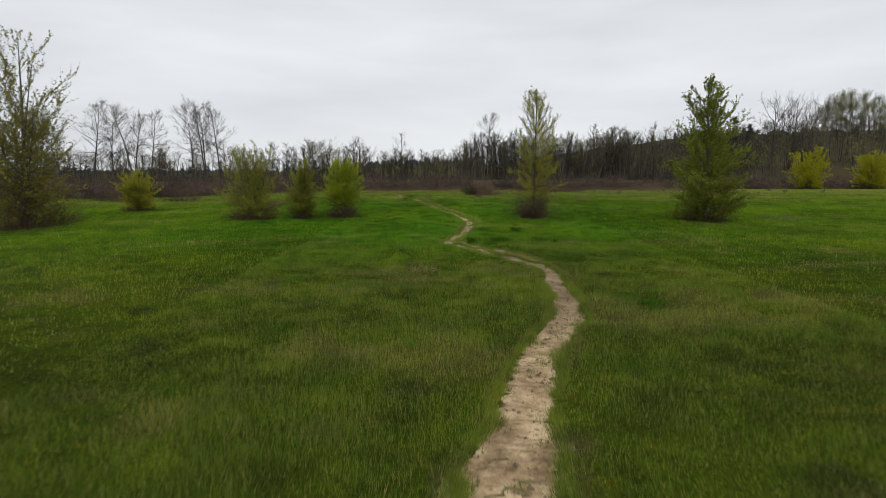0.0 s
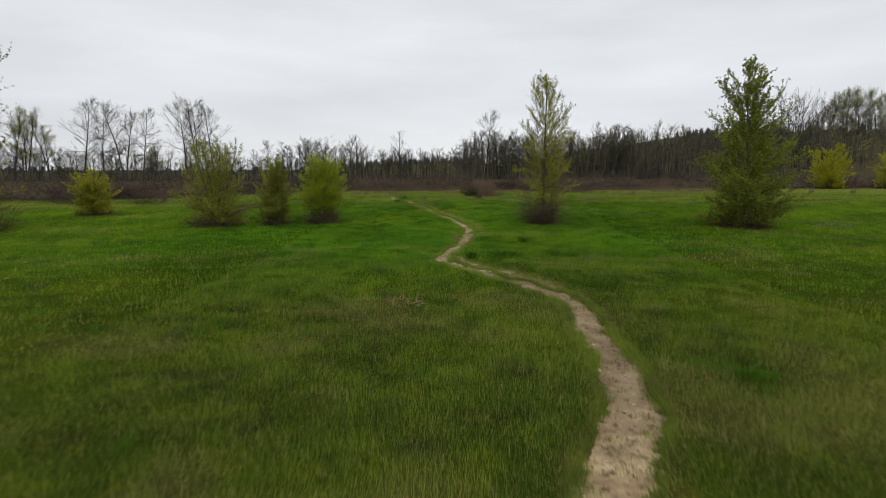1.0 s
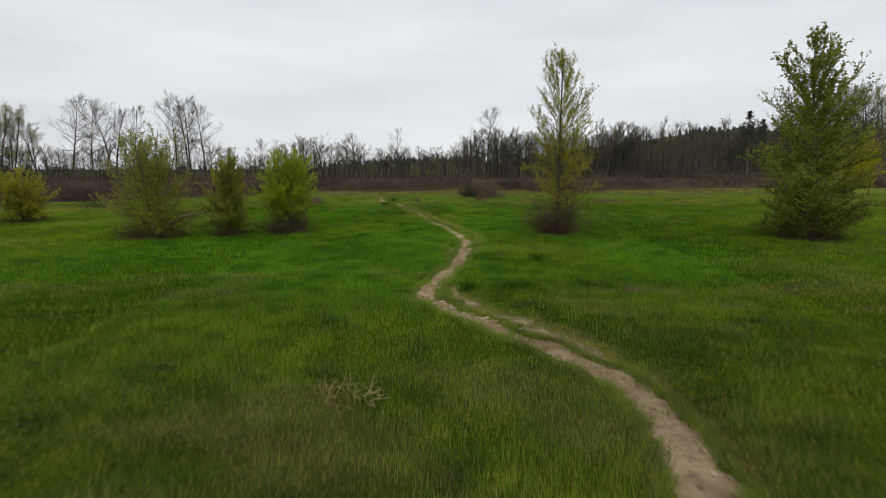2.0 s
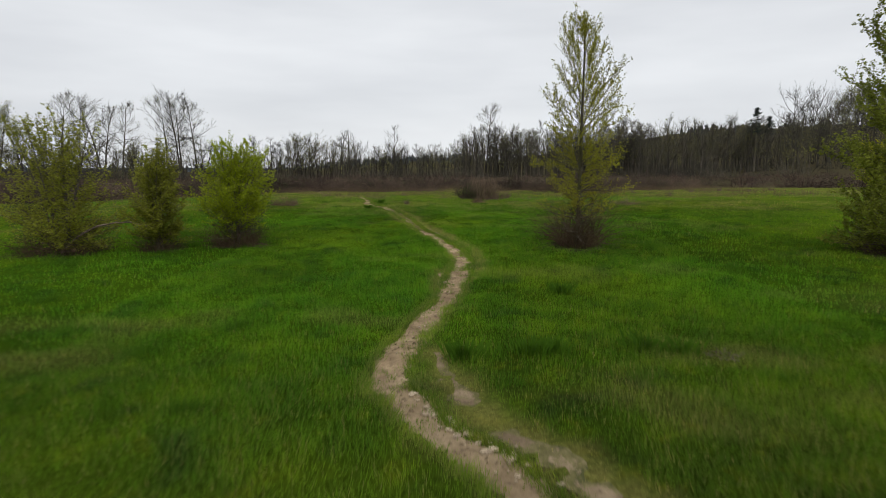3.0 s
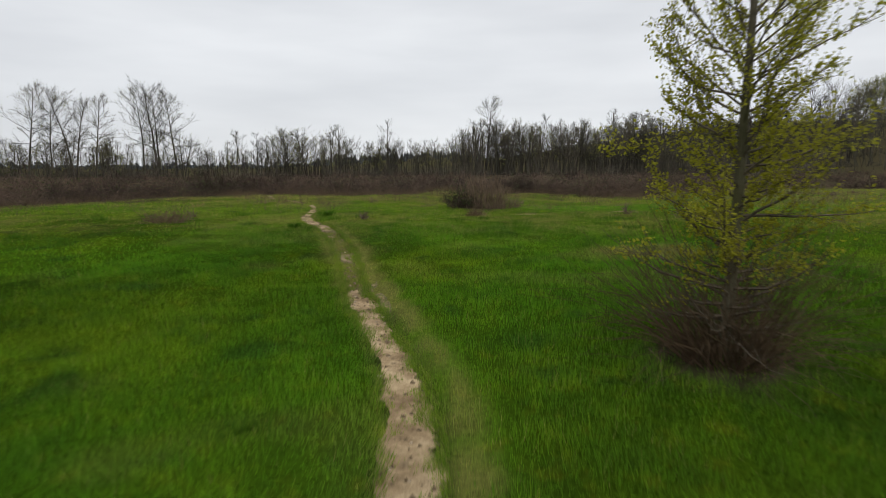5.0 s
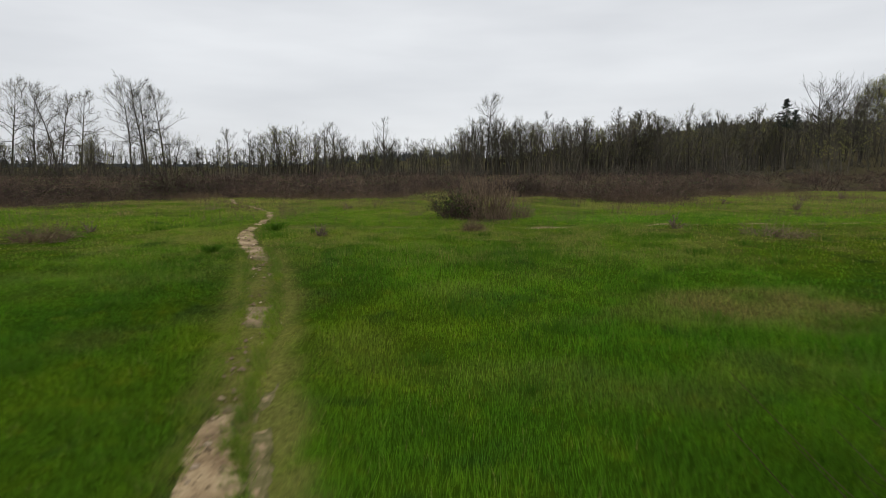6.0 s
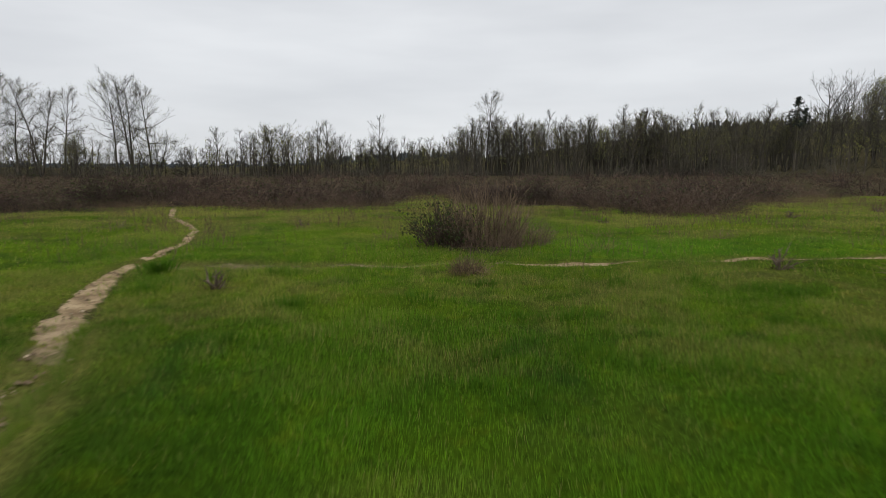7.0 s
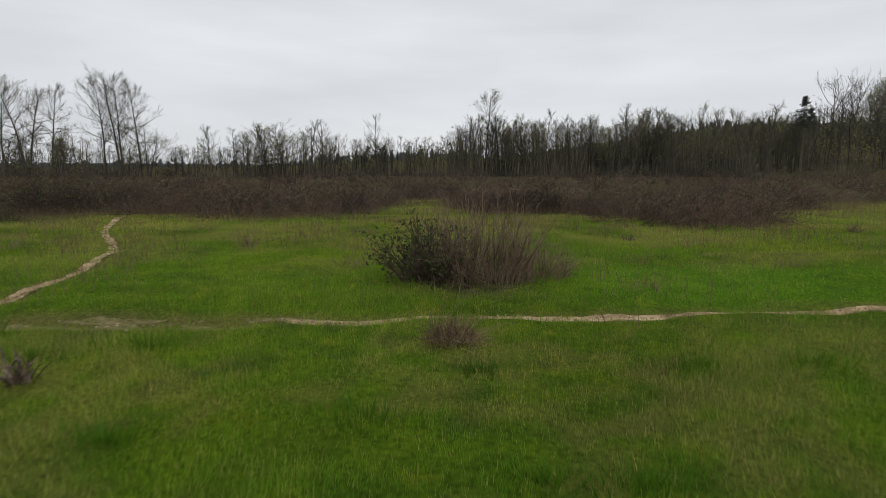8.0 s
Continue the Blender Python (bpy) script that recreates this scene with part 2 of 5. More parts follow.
def rods(segs, sides=3):
    """Tapered rods from rows of start, end and both radii."""
    s = np.asarray(segs, np.float64).reshape(-1, 8)
    p0, p1, r0, r1 = s[:, 0:3], s[:, 3:6], s[:, 6], s[:, 7]
    d = p1 - p0
    d /= np.linalg.norm(d, axis=1, keepdims=True) + 1e-9
    up = np.where(np.abs(d[:, 2:3]) > 0.9, [[1.0, 0, 0]], [[0, 0, 1.0]])
    a = np.cross(d, up)
    a /= np.linalg.norm(a, axis=1, keepdims=True) + 1e-9
    b = np.cross(d, a)
    n, rings = len(s), []
    for base, r in ((p0, r0), (p1, r1)):
        for k in range(sides):
            w = 2 * math.pi * k / sides
            rings.append(base + r[:, None] * (math.cos(w) * a + math.sin(w) * b))
    v = np.stack(rings, 1).reshape(-1, 3)
    o = (np.arange(n) * 2 * sides)[:, None]
    t = []
    for k in range(sides):
        j = (k + 1) % sides
        t += [np.hstack([o + k, o + j, o + sides + j]), np.hstack([o + k, o + sides + j, o + sides + k])]
    return v, np.stack(t, 1).reshape(-1, 3)


def spikes(segs):
    """Thin pointed twigs: start, end and the radius at the start."""
    s = np.asarray(segs, np.float64).reshape(-1, 7)
    p0, p1, r = s[:, 0:3], s[:, 3:6], s[:, 6]
    d = p1 - p0
    d /= np.linalg.norm(d, axis=1, keepdims=True) + 1e-9
    up = np.where(np.abs(d[:, 2:3]) > 0.9, [[1.0, 0, 0]], [[0, 0, 1.0]])
    a = np.cross(d, up)
    a /= np.linalg.norm(a, axis=1, keepdims=True) + 1e-9
    b = np.cross(d, a)
    ring = [p0 + r[:, None] * (math.cos(w) * a + math.sin(w) * b) for w in (0.0, 2.0944, 4.1888)]
    v = np.stack(ring + [p1], 1).reshape(-1, 3)
    o = (np.arange(len(s)) * 4)[:, None]
    return v, np.stack([np.hstack([o + k, o + (k + 1) % 3, o + 3]) for k in range(3)], 1).reshape(-1, 3)


def leaves(centres, size, rng, hang=0.0):
    """Small leaves, each a folded diamond turned at random."""
    c = np.asarray(centres, np.float64).reshape(-1, 3)
    n = len(c)
    u, w = rng.normal(size=(n, 3)), rng.normal(size=(n, 3))
    u[:, 2] -= hang
    u /= np.linalg.norm(u, axis=1, keepdims=True)
    w -= u * (u * w).sum(1, keepdims=True)
    w /= np.linalg.norm(w, axis=1, keepdims=True) + 1e-9
    k = (size * rng.uniform(0.6, 1.35, n))[:, None]
    f = np.cross(u, w) * k * 0.14
    v = np.stack([c - u * k * 0.55, c + w * k * 0.36 + f, c + u * k * 0.6, c - w * k * 0.36 + f], 1).reshape(-1, 3)
    o = (np.arange(n) * 4)[:, None]
    return v, np.stack([np.hstack([o, o + 1, o + 2]), np.hstack([o, o + 2, o + 3])], 1).reshape(-1, 3)


def joined(*pieces):
    vs, ts, o = [], [], 0
    for v, t in pieces:
        vs.append(v)
        ts.append(t + o)
        o += len(v)
    return np.vstack(vs), np.vstack(ts)


def part(name, shape, material, parent, label=""):
    """One mesh object under a thing or a part; shape: arrays of corners and triangles, or a mesh."""
    me = shape if isinstance(shape, bpy.types.Mesh) else tri_mesh(name, *shape)
    if not me.materials:
        me.materials.append(material)
    ob = new(name, me)
    ob.parent = parent
    return tagged(ob, label)


# ---- the lie of the land ----
LOWER = [(0.2, -4, .8), (0.45, 4, .8), (0.75, 6.3, 1.12), (1.05, 7.7, .78), (1.25, 8.8, .8), (1.95, 11.4, .76), (2.85, 13.6, .76), (3.22, 15.6, .74), (3.37, 18, .72), (3.54, 20.3, .64), (3.3, 21.7, .56), (2.7, 22.8, .54), (2.02, 23.7, .54), (1.5, 24.45, .54), (1.1, 25.1, .52), (0.74, 25.8, .5), (0.34, 26.8, .52)]
MIDDLE = [(0.34, 26.8, .58), (0.22, 27.75, .58), (0.3, 28.8, .56), (0.43, 29.6, .56), (0.67, 30.9, .56), (1.02, 32.5, .56), (1.31, 34.3, .58), (1.52, 36.4, .58), (1.66, 38.6, .56), (1.4, 41.1, .48), (0.5, 44.4, .46), (0.3, 45.1, .44), (0.1, 45.9, .32), (-0.7, 50, .5), (-1.9, 54.3, .55), (-2.7, 56.1, .54)]
UPPER = [(-2.7, 56.1, .54), (-3.3, 57.7, .5), (-4.15, 60.3, .38), (-4.5, 63.6, .24), (-5.3, 67.2, .2), (-6.3, 70, .2), (-9.3, 75, .22), (-12, 81.4, .24), (-15.4, 89, .3), (-18, 97, .3)]
CROSSING = [(-3.9, 61.15, .7), (-2.9, 61.35, .7), (-0.7, 61.35, .6), (0.5, 61.5, .45), (1.8, 61.6, .3), (2.7, 61.7, .2), (4.1, 61.8, .2), (7, 61.95, .24), (10.7, 62.2, .26), (16, 62.6, .26), (24, 63.5, .26)]
BYWAY = [(3.8, 21.3, .22), (3.35, 22.6, .3), (2.9, 23.4, .3), (2.4, 24.4, .3), (1.88, 25.2, .3), (1.46, 26.1, .34), (1.1, 27.4, .34), (0.9, 28.7, .16)]
SIDE = [(1.3, 37.6, .1), (1.05, 36.6, .2), (0.98, 35.8, .24), (0.98, 34.9, .24), (0.9, 33.9, .1)]
RIB = [(1.02, 44.1, .05), (0.8, 45.1, .12), (0.62, 45.75, .1), (0.5, 46.2, .08), (0.4, 47, .08), (0.3, 47.8, .03)]
LOBE_LEFT = [(0.85, 6.5, .5), (0.45, 6.3, .7), (0.18, 6.1, .6), (0.0, 6.0, .2)]
LOBE_RIGHT = [(0.9, 7.0, .3), (1.15, 7.02, .5), (1.4, 6.98, .42), (1.58, 6.95, .1)]
VERGE = [(1.9, 35.6, .3), (2.2, 37.6, .35), (2.2, 40.4, .3), (1.5, 43.2, .25), (0.9, 45.4, .25), (0.2, 47.5, .3)]

WORN = [(0.4, 45.5, .7), (-0.55, 49.5, 1.0), (-1.4, 52.5, 1.0), (-2.3, 55.4, .8)]


def along(points, step=0.06):
    """A smooth line through control points (x, y, width), in even small steps."""
    p = np.array(points, float)
    p = np.vstack([2 * p[0] - p[1], p, 2 * p[-1] - p[-2]])
    out = []
    for i in range(1, len(p) - 2):
        a, b, c, d = p[i - 1], p[i], p[i + 1], p[i + 2]
        k = max(2, int(np.linalg.norm(c[:2] - b[:2]) / step))
        u = np.linspace(0, 1, k, endpoint=False)[:, None]
        out.append(0.5 * (2 * b + (c - a) * u + (2 * a - 5 * b + 4 * c - d) * u * u + (3 * b - a - 3 * c + d) * u ** 3))
    return np.vstack(out + [p[-2:-1]])


CELL, X0, Y0, NX, NY = 0.1, -22.0, -6.0, 480, 1060
near_trail, near_wear = np.full((NX, NY), 2.0), np.full((NX, NY), 2.0)


def stamp(field, points, reach=2.0, extra=0.0):
    r = int(reach / CELL)
    for x, y, w in along(points):
        i, j = int((x - X0) / CELL), int((y - Y0) / CELL)
        i0, i1, j0, j1 = max(0, i - r), min(NX, i + r), max(0, j - r), min(NY, j + r)
        if i0 >= i1 or j0 >= j1:
            continue
        gx, gy = (X0 + np.arange(i0, i1) * CELL)[:, None], (Y0 + np.arange(j0, j1) * CELL)[None, :]
        field[i0:i1, j0:j1] = np.minimum(field[i0:i1, j0:j1], np.hypot(gx - x, gy - y) - (w + extra) / 2)


for trail in (LOWER, MIDDLE, LOBE_LEFT, LOBE_RIGHT):
    stamp(near_trail, trail, 2.0, 0.16)
for trail in (UPPER, CROSSING):
    stamp(near_trail, trail, 2.0, 0.22)
near_faint = np.full((NX, NY), 2.0)
for trail in (BYWAY, SIDE, RIB):
    stamp(near_faint, trail, 2.0, 0.14)
for trail in (LOWER, MIDDLE, UPPER, CROSSING, WORN, LOBE_LEFT, LOBE_RIGHT):
    stamp(near_wear, trail)


near_verge = np.full((NX, NY), 2.0)
stamp(near_verge, VERGE)
stamp(near_verge, WORN)


def looked_up(field, x, y):
    i, j = np.clip(((x - X0) / CELL).astype(int), 0, NX - 1), np.clip(((y - Y0) / CELL).astype(int), 0, NY - 1)
    v = field[i, j]
    return np.where((x < X0) | (x > X0 + NX * CELL) | (y < Y0) | (y > Y0 + NY * CELL), 2.0, v)


def land(x, y):
    """Height of the meadow without its trails."""
    x, y = np.asarray(x, float), np.asarray(y, float)
    z = -0.3 + 1.0 * ease(28, 64, y) - 0.35 * ease(75, 110, y) - 0.5 * ease(-10, -40, x)
    z = z + 0.17 * np.exp(-((y - 24.9) / 2.2) ** 2) * within(x, -4, 8, 4.0)
    z = z + 0.16 * (lattice(x / 5.0, y / 5.0, 3) - 0.5) + 0.09 * (lattice(x / 1.7, y / 1.7, 5) - 0.5) * ease(120, 60, y)
    z = z + 0.10 * (lattice(x / 0.75, y / 0.75, 7) - 0.5) * ease(90, 60, y) * ease(30, 12, np.abs(x))
    z = z + 26.0 * ease(70, 270, x) * ease(150, 360, y)
    return z + (4.0 + 7.5 * ease(-160, -20, x) + 3.5 * ease(100, 260, x)) * ease(420, 640, y) * (0.8 + 0.4 * lattice(x / 130.0, y / 130.0, 9))


def height(x, y):
    """Height of the ground sheet: the meadow with its trails trodden in."""
    x, y = np.asarray(x, float), np.asarray(y, float)
    soft = 1 - 0.4 * ease(60.2, 60.8, y) * ease(62.6, 62.0, y) * ease(2.0, 0.5, x)
    return land(x, y) - np.maximum(0.075 * soft * ease(0.12, -0.1, looked_up(near_trail, x, y)), 0.058 * ease(0.12, -0.05, looked_up(near_faint, x, y)))


def z_at(x, y):
    return float(land(np.array([x]), np.array([y]))[0])


def dryness(x, y):
    """How straw-coloured the grass is, from 0 to 1: drifts, worn trail sides and a flattened dry patch."""
    wear = looked_up(near_wear, x, y)
    d = (0.7 - 0.4 * ease(24, 29, y) * ease(47, 44, y) - 0.15 * ease(45, 50, y)) * ease(0.45, -0.15, wear + 0.35 * (lattice(x * 2.3, y * 2.3, 21) - 0.5))
    d = np.maximum(d, 0.58 * ease(0.2, -0.15, looked_up(near_verge, x, y) + 0.3 * (lattice(x * 2.3, y * 2.3, 23) - 0.5)))
    drift = lattice(x / 6.0, y / 2.6, 31) * 0.55 + lattice(x / 1.3, y / 1.1, 33) * 0.45
    d = np.maximum(d, (0.40 - 0.18 * ease(24, 36, y)) * ease(0.52, 0.78, drift))
    d = np.maximum(d, 0.06 + 0.10 * ease(30, 14, y) + 0.06 * ease(48, 60, y))
    d = np.maximum(d, 0.42 * within(y, 54, 61.5, 2.0) * ease(0.3, 0.7, lattice(x / 1.6, y / 1.3, 49) * 0.5 + lattice(x / 0.35, y / 0.3, 53) * 0.5))
    d = np.maximum(d, 0.75 * ease(2.2, 0.7, np.hypot((x - 8.0) / 2.3, (y - 50.0) / 1.15) + lattice(x * 1.5, y * 1.5, 37)))
    d = np.maximum(d, (0.3 * ease(60, 74, y) + 0.12 * ease(76, 88, y)) * ease(5, 16, x) * (0.45 + 0.55 * ease(0.3, 0.6, lattice(x / 4.0, y / 3.0, 55))))
    d = np.maximum(d, 0.36 * ease(62, 68, y) * (1 + 0.4 * ease(67, 76, y)) * ease(0.28, 0.62, lattice(x / 3.0, y / 2.0, 39) * 0.6 + lattice(x / 0.9, y / 0.8, 45) * 0.4))
    faint = ease(0.3, -0.1, looked_up(near_faint, x, y) + 0.25 * (lattice(x * 3.1, y * 3.1, 25) - 0.5))
    return np.maximum(d, 0.6 * faint)


def lushness(x, y):
    """Where the grass is a purer green, from 0 to 1."""
    return ease(17, 34, y) * (1 - 0.75 * ease(8, 19, np.abs(x - 0.5)) * ease(70, 55, y)) * (0.45 + 0.55 * ease(0.25, 0.65, lattice(x / 4.5, y / 4.5, 47))) * (1 - 0.5 * ease(51, 58, y)) + 0.6 * within(y, 62.3, 66.5, 1.0) * ease(4.5, 7.0, x) * ease(26, 15, x)


def spaced(edges):
    """Grid lines: (from, to, step) stretches."""
    return np.unique(np.concatenate([np.arange(a, b, s) for a, b, s in edges] + [[edges[-1][1]]]))


def build_ground():
    xs = spaced([(-3000, -400, 200), (-400, -100, 20), (-100, -30, 4), (-30, -17, 0.8), (-17, 6, 0.24), (6, 24, 0.3), (24, 30, 0.8), (30, 110, 4), (110, 400, 15), (400, 3000, 200)])
    ys = spaced([(-600, -60, 60), (-60, -6, 6), (-6, 2, 0.5), (2, 92, 0.26), (92, 100, 0.8), (100, 160, 4), (160, 700, 15), (700, 4000, 150)])
    gx, gy = np.meshgrid(xs, ys, indexing="ij")
    gx, gy = gx.ravel(), gy.ravel()
    nx, ny = len(xs), len(ys)
    i, j = np.meshgrid(np.arange(nx - 1), np.arange(ny - 1), indexing="ij")
    o = (i * ny + j).ravel()[:, None]
    tris = np.stack([np.hstack([o, o + ny, o + ny + 1]), np.hstack([o, o + ny + 1, o + 1])], 1).reshape(-1, 3)
    bare = np.clip(0.7 * ease(0.08, -0.2, looked_up(near_trail, gx, gy)), 0, 1) * (1 - 0.92 * within(gy, 46.3, 55)) * (1 - 0.5 * within(gy, 60, 62.5, 0.3))
    front = thicket_front(gx)
    bare = np.maximum(bare, ease(front + 2, front + 9, gy + 3 * lattice(gx / 3, gy / 3, 41)) * 0.9)
    for tx, ty, r in UNDER_TREES:
        bare = np.maximum(bare, 0.85 * ease(r, 0.45 * r, np.hypot(gx - tx, gy - ty) + 0.5 * lattice(gx * 1.5, gy * 1.5, 43)))
    # last field: 1 where the turf is left without painted blade shade
    me = tri_mesh("ground", np.stack([gx, gy, height(gx, gy)], 1), tris, [("dry", dryness(gx, gy)), ("lush", lushness(gx, gy)), ("bare", bare), ("unshaded_turf", np.maximum.reduce([ease(7, 22, np.abs(gx - 1.5)), ease(50, 68, gy), 0.85 * ease(0.35, -0.1, looked_up(near_verge, gx, gy)), 0.8 * ease(0.3, -0.1, looked_up(near_faint, gx, gy))]))], True)
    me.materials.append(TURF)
    tagged(new("ground", me), "gently rolling green spring meadow turf with straw-coloured drifts", "ground", kind="structure")


FRONT_X = (-90, -45, -25, -18.5, -16.5, -14, -10.7, -6, -2.5, -0.4, 0.5, 3.2, 4.2, 8, 11.8, 12.6, 16.5, 17.6, 23, 30, 36, 60, 120)
FRONT_Y = (62, 64, 69, 73, 81, 86, 81.4, 79.6, 80.8, 83, 99, 99, 83, 82, 81.2, 75.3, 75.3, 80, 87, 91, 98, 99, 104)


def thicket_front(x):
    """Where the brown brush begins, as a line across the meadow: two masses with a grassy bay between them."""
    x = np.asarray(x, float)
    return np.interp(x, FRONT_X, FRONT_Y) + 1.6 * (lattice(x / 4.0, x * 0 + 3.0, 51) - 0.5)


UNDER_TREES = [(-26.6, 38.5, 3.2), (-24.2, 48.6, 1.6), (-12.5, 40.2, 2.2), (-9.4, 41.0, 1.3), (-6.9, 42.0, 1.4), (6.2, 41.7, 1.8), (17.1, 39.7, 2.4), (4.0, 64.6, 2.0)]
build_ground()


def build_trail(points, label, crumble=None, worn=0.0, pale=1.0):
    """A trodden strip with ragged edges; crumble(x, y): how far grass and litter have grown over it, 0 to 1."""
    p = along(points, 0.06)
    t = np.gradient(p[:, :2], axis=0)
    t /= np.linalg.norm(t, axis=1, keepdims=True)
    side = np.stack([t[:, 1], -t[:, 0]], 1)
    cols = np.linspace(-1, 1, 9)
    n, k = len(p), len(cols)
    s = np.arange(n) * 0.06 + points[0][1]
    edge = [1 + 0.28 * (lattice(s * 1.3 + k, s * 0, 61) - 0.5) + 0.3 * (lattice(s * 4 + k, s * 0, 63) - 0.5) + 0.55 * (lattice(s * 13 + k, s * 0, 65) - 0.5) for k in (0, 500)]
    left, right = edge
    reach = np.where(cols[None, :] < 0, left[:, None], right[:, None]) * cols[None, :] * (p[:, 2:3] * 0.53 + 0.04)
    x, y = p[:, :1] + side[:, :1] * reach, p[:, 1:2] + side[:, 1:] * reach
    z = land(x.ravel(), y.ravel()).reshape(n, k) - 0.035 - 0.012 * (1 - cols[None, :] ** 2) + 0.03 * (lattice(x * 2.5, y * 2.5, 69) - 0.5) - 0.02 * (np.abs(cols)[None, :] > 0.99)
    if crumble:
        z = z - 0.05 * ease(0.62, 0.95, crumble(x, y))
    i, j = np.meshgrid(np.arange(n - 1), np.arange(k - 1), indexing="ij")
    o = (i * k + j).ravel()[:, None]
    tris = np.stack([np.hstack([o, o + 1, o + k + 1]), np.hstack([o, o + k + 1, o + k])], 1).reshape(-1, 3)
    rim = np.broadcast_to(0.6 * np.abs(cols)[None, :] ** 4, x.shape).ravel() + worn * ease(1.8, 0.6, x.ravel())
    if crumble:
        rim = rim + 0.75 * crumble(x, y).ravel()
    sand = 0.26 + 0.74 * within(y, -10, 13, 2.0) + 0.25 * within(y, 27, 38.5, 1.5) + 0.6 * within(y, 38.5, 46.5, 1.5) + 0.5 * within(y, 56, 120, 2.0)
    me = tri_mesh("dirt_path", np.stack([x, y, z], 2).reshape(-1, 3), tris, [("rim", rim), ("sand", np.clip(sand * pale, 0, 1).ravel())], True)
    me.materials.append(DIRT)
    return tagged(new("dirt_path", me), label, "footpath", "trails through the meadow", "structure")


build_trail(LOWER, "winding pale sandy footpath trodden into the meadow", lambda x, y: 0.12 + 0 * x)
build_trail(MIDDLE, "narrow brown earth footpath, half grown over with grass", lambda x, y: 0.12 + 1.0 * within(y, 46.3, 55.0) * (1 - 0.6 * within(y, 49.4, 50.6, 0.3)))
build_trail(UPPER, "narrow earth footpath running into the brown brush", lambda x, y: 0.2 + 0 * x)
build_trail(CROSSING, "thin pale cross path with gravelly worn turf", lambda x, y: 0.3 + 0.1 * ease(2.0, 0.4, x), 0.25)
build_trail(SIDE, "pale crumbling strip of bare earth beside the footpath", lambda x, y: 0.62 + 0 * x)
build_trail(BYWAY, "short crumbling side path beside the main trail", lambda x, y: 0.3 + 0.65 * lattice(x * 2.3, y * 2.3, 71), pale=0.0)
build_trail(LOBE_LEFT, "ragged patch of bare pale sand beside the footpath", lambda x, y: 0.4 + 0 * x)
build_trail(LOBE_RIGHT, "ragged patch of bare pale sand beside the footpath", lambda x, y: 0.4 + 0 * x)
build_trail(RIB, "thin pale rut of bare sand beside the footpath", lambda x, y: 0.66 + 0 * x)


# ---- meadow grass ----
def build_grass():
    """Grass blades, one triangle each, thick along the middle of the meadow and thinner towards its sides."""
    rng = np.random.default_rng(11)
    sets = []
    for count, reach, width in ((1080000, 8.0, 0.0064), (300000, 21.0, 0.015), (130000, 46.0, 0.030)):
        x, y = 1.5 + rng.uniform(-reach, reach, count), rng.uniform(3.0, 82.0, count)
        outer = (np.abs(x - 1.5) > {8.0: 0.0, 21.0: 7.0, 46.0: 13.0}[reach] + rng.random(count)) | (reach < 9)
        sets.append((x[outer], y[outer], np.full(int(outer.sum()), width)))
    x, y, w = (np.concatenate([s[i] for s in sets]) for i in range(3))
    clump = lattice(x / 0.55, y / 0.55, 81) * 0.6 + lattice(x / 2.4, y / 2.4, 83) * 0.4
    trail, wear = looked_up(near_trail, x, y) + 0.06, looked_up(near_wear, x, y)
    faint = ease(45.5, 47.5, y) * ease(56, 54, y) + ease(60.3, 60.6, y) * ease(62.2, 61.9, y) * ease(1.5, 0, x)
    keep = (rng.random(len(x)) < 0.35 + 0.9 * clump) & (trail + 0.16 * (lattice(x * 5, y * 5, 85) - 0.35) > -0.05 - 0.55 * faint * (rng.random(len(x)) < 0.75))
    keep &= y < thicket_front(x) + 1
    thin = ease(0.08, -0.12, looked_up(near_faint, x, y) + 0.3 * (lattice(x * 4.0, y * 4.0, 95) - 0.4))
    keep &= rng.random(len(x)) > 0.6 * thin * ease(0.75, 0.35, lattice(x * 2.3, y * 2.3, 71))
    for tx, ty, r in UNDER_TREES:
        keep &= (np.hypot(x - tx, y - ty) > 0.55 * r) | (rng.random(len(x)) < 0.25)
    x, y, w, clump, wear = x[keep], y[keep], w[keep], clump[keep], wear[keep]
    n = len(x)
    lush = lattice(x / 3.1, y / 3.1, 87)
    h = (0.055 + 0.10 * clump + 0.13 * lush * clump) * rng.uniform(0.55, 1.4, n) * (1 - 0.3 * ease(42, 54, y)) * (0.35 + 0.65 * ease(-0.1, 0.55, wear)) * (0.5 + 0.5 * ease(-0.1, 0.3, looked_up(near_faint, x, y)))
    az, lean = rng.uniform(0, 2 * math.pi, n), rng.uniform(0.05, 0.5, n) * h
    face = rng.uniform(0, math.pi, n)
    z = height(x, y) - 0.01
    dx, dy = np.cos(face) * w * 0.5, np.sin(face) * w * 0.5
    a, b = np.stack([x - dx, y - dy, z], 1), np.stack([x + dx, y + dy, z], 1)
    c = np.stack([x + np.cos(az) * lean, y + np.sin(az) * lean, z + h], 1)
    v = np.stack([a, b, c], 1).reshape(-1, 3)
    dry = np.clip(dryness(x, y) * rng.uniform(0.5, 1.2, n) + (rng.random(n) < 0.03 + 0.15 * ease(34, 20, y) + 0.16 * ease(50, 57, y)) * rng.uniform(0.3, 0.75, n), 0, 1)
    me = tri_mesh("meadow_grass", v, np.arange(3 * n).reshape(-1, 3), [("dry", np.repeat(dry, 3)), ("lush", np.repeat(lushness(x, y), 3))])
    me.materials.append(BLADES)
    tagged(new("meadow_grass", me), "uneven green meadow grass with paler straw drifts", "grass", kind="stuff")


build_grass()


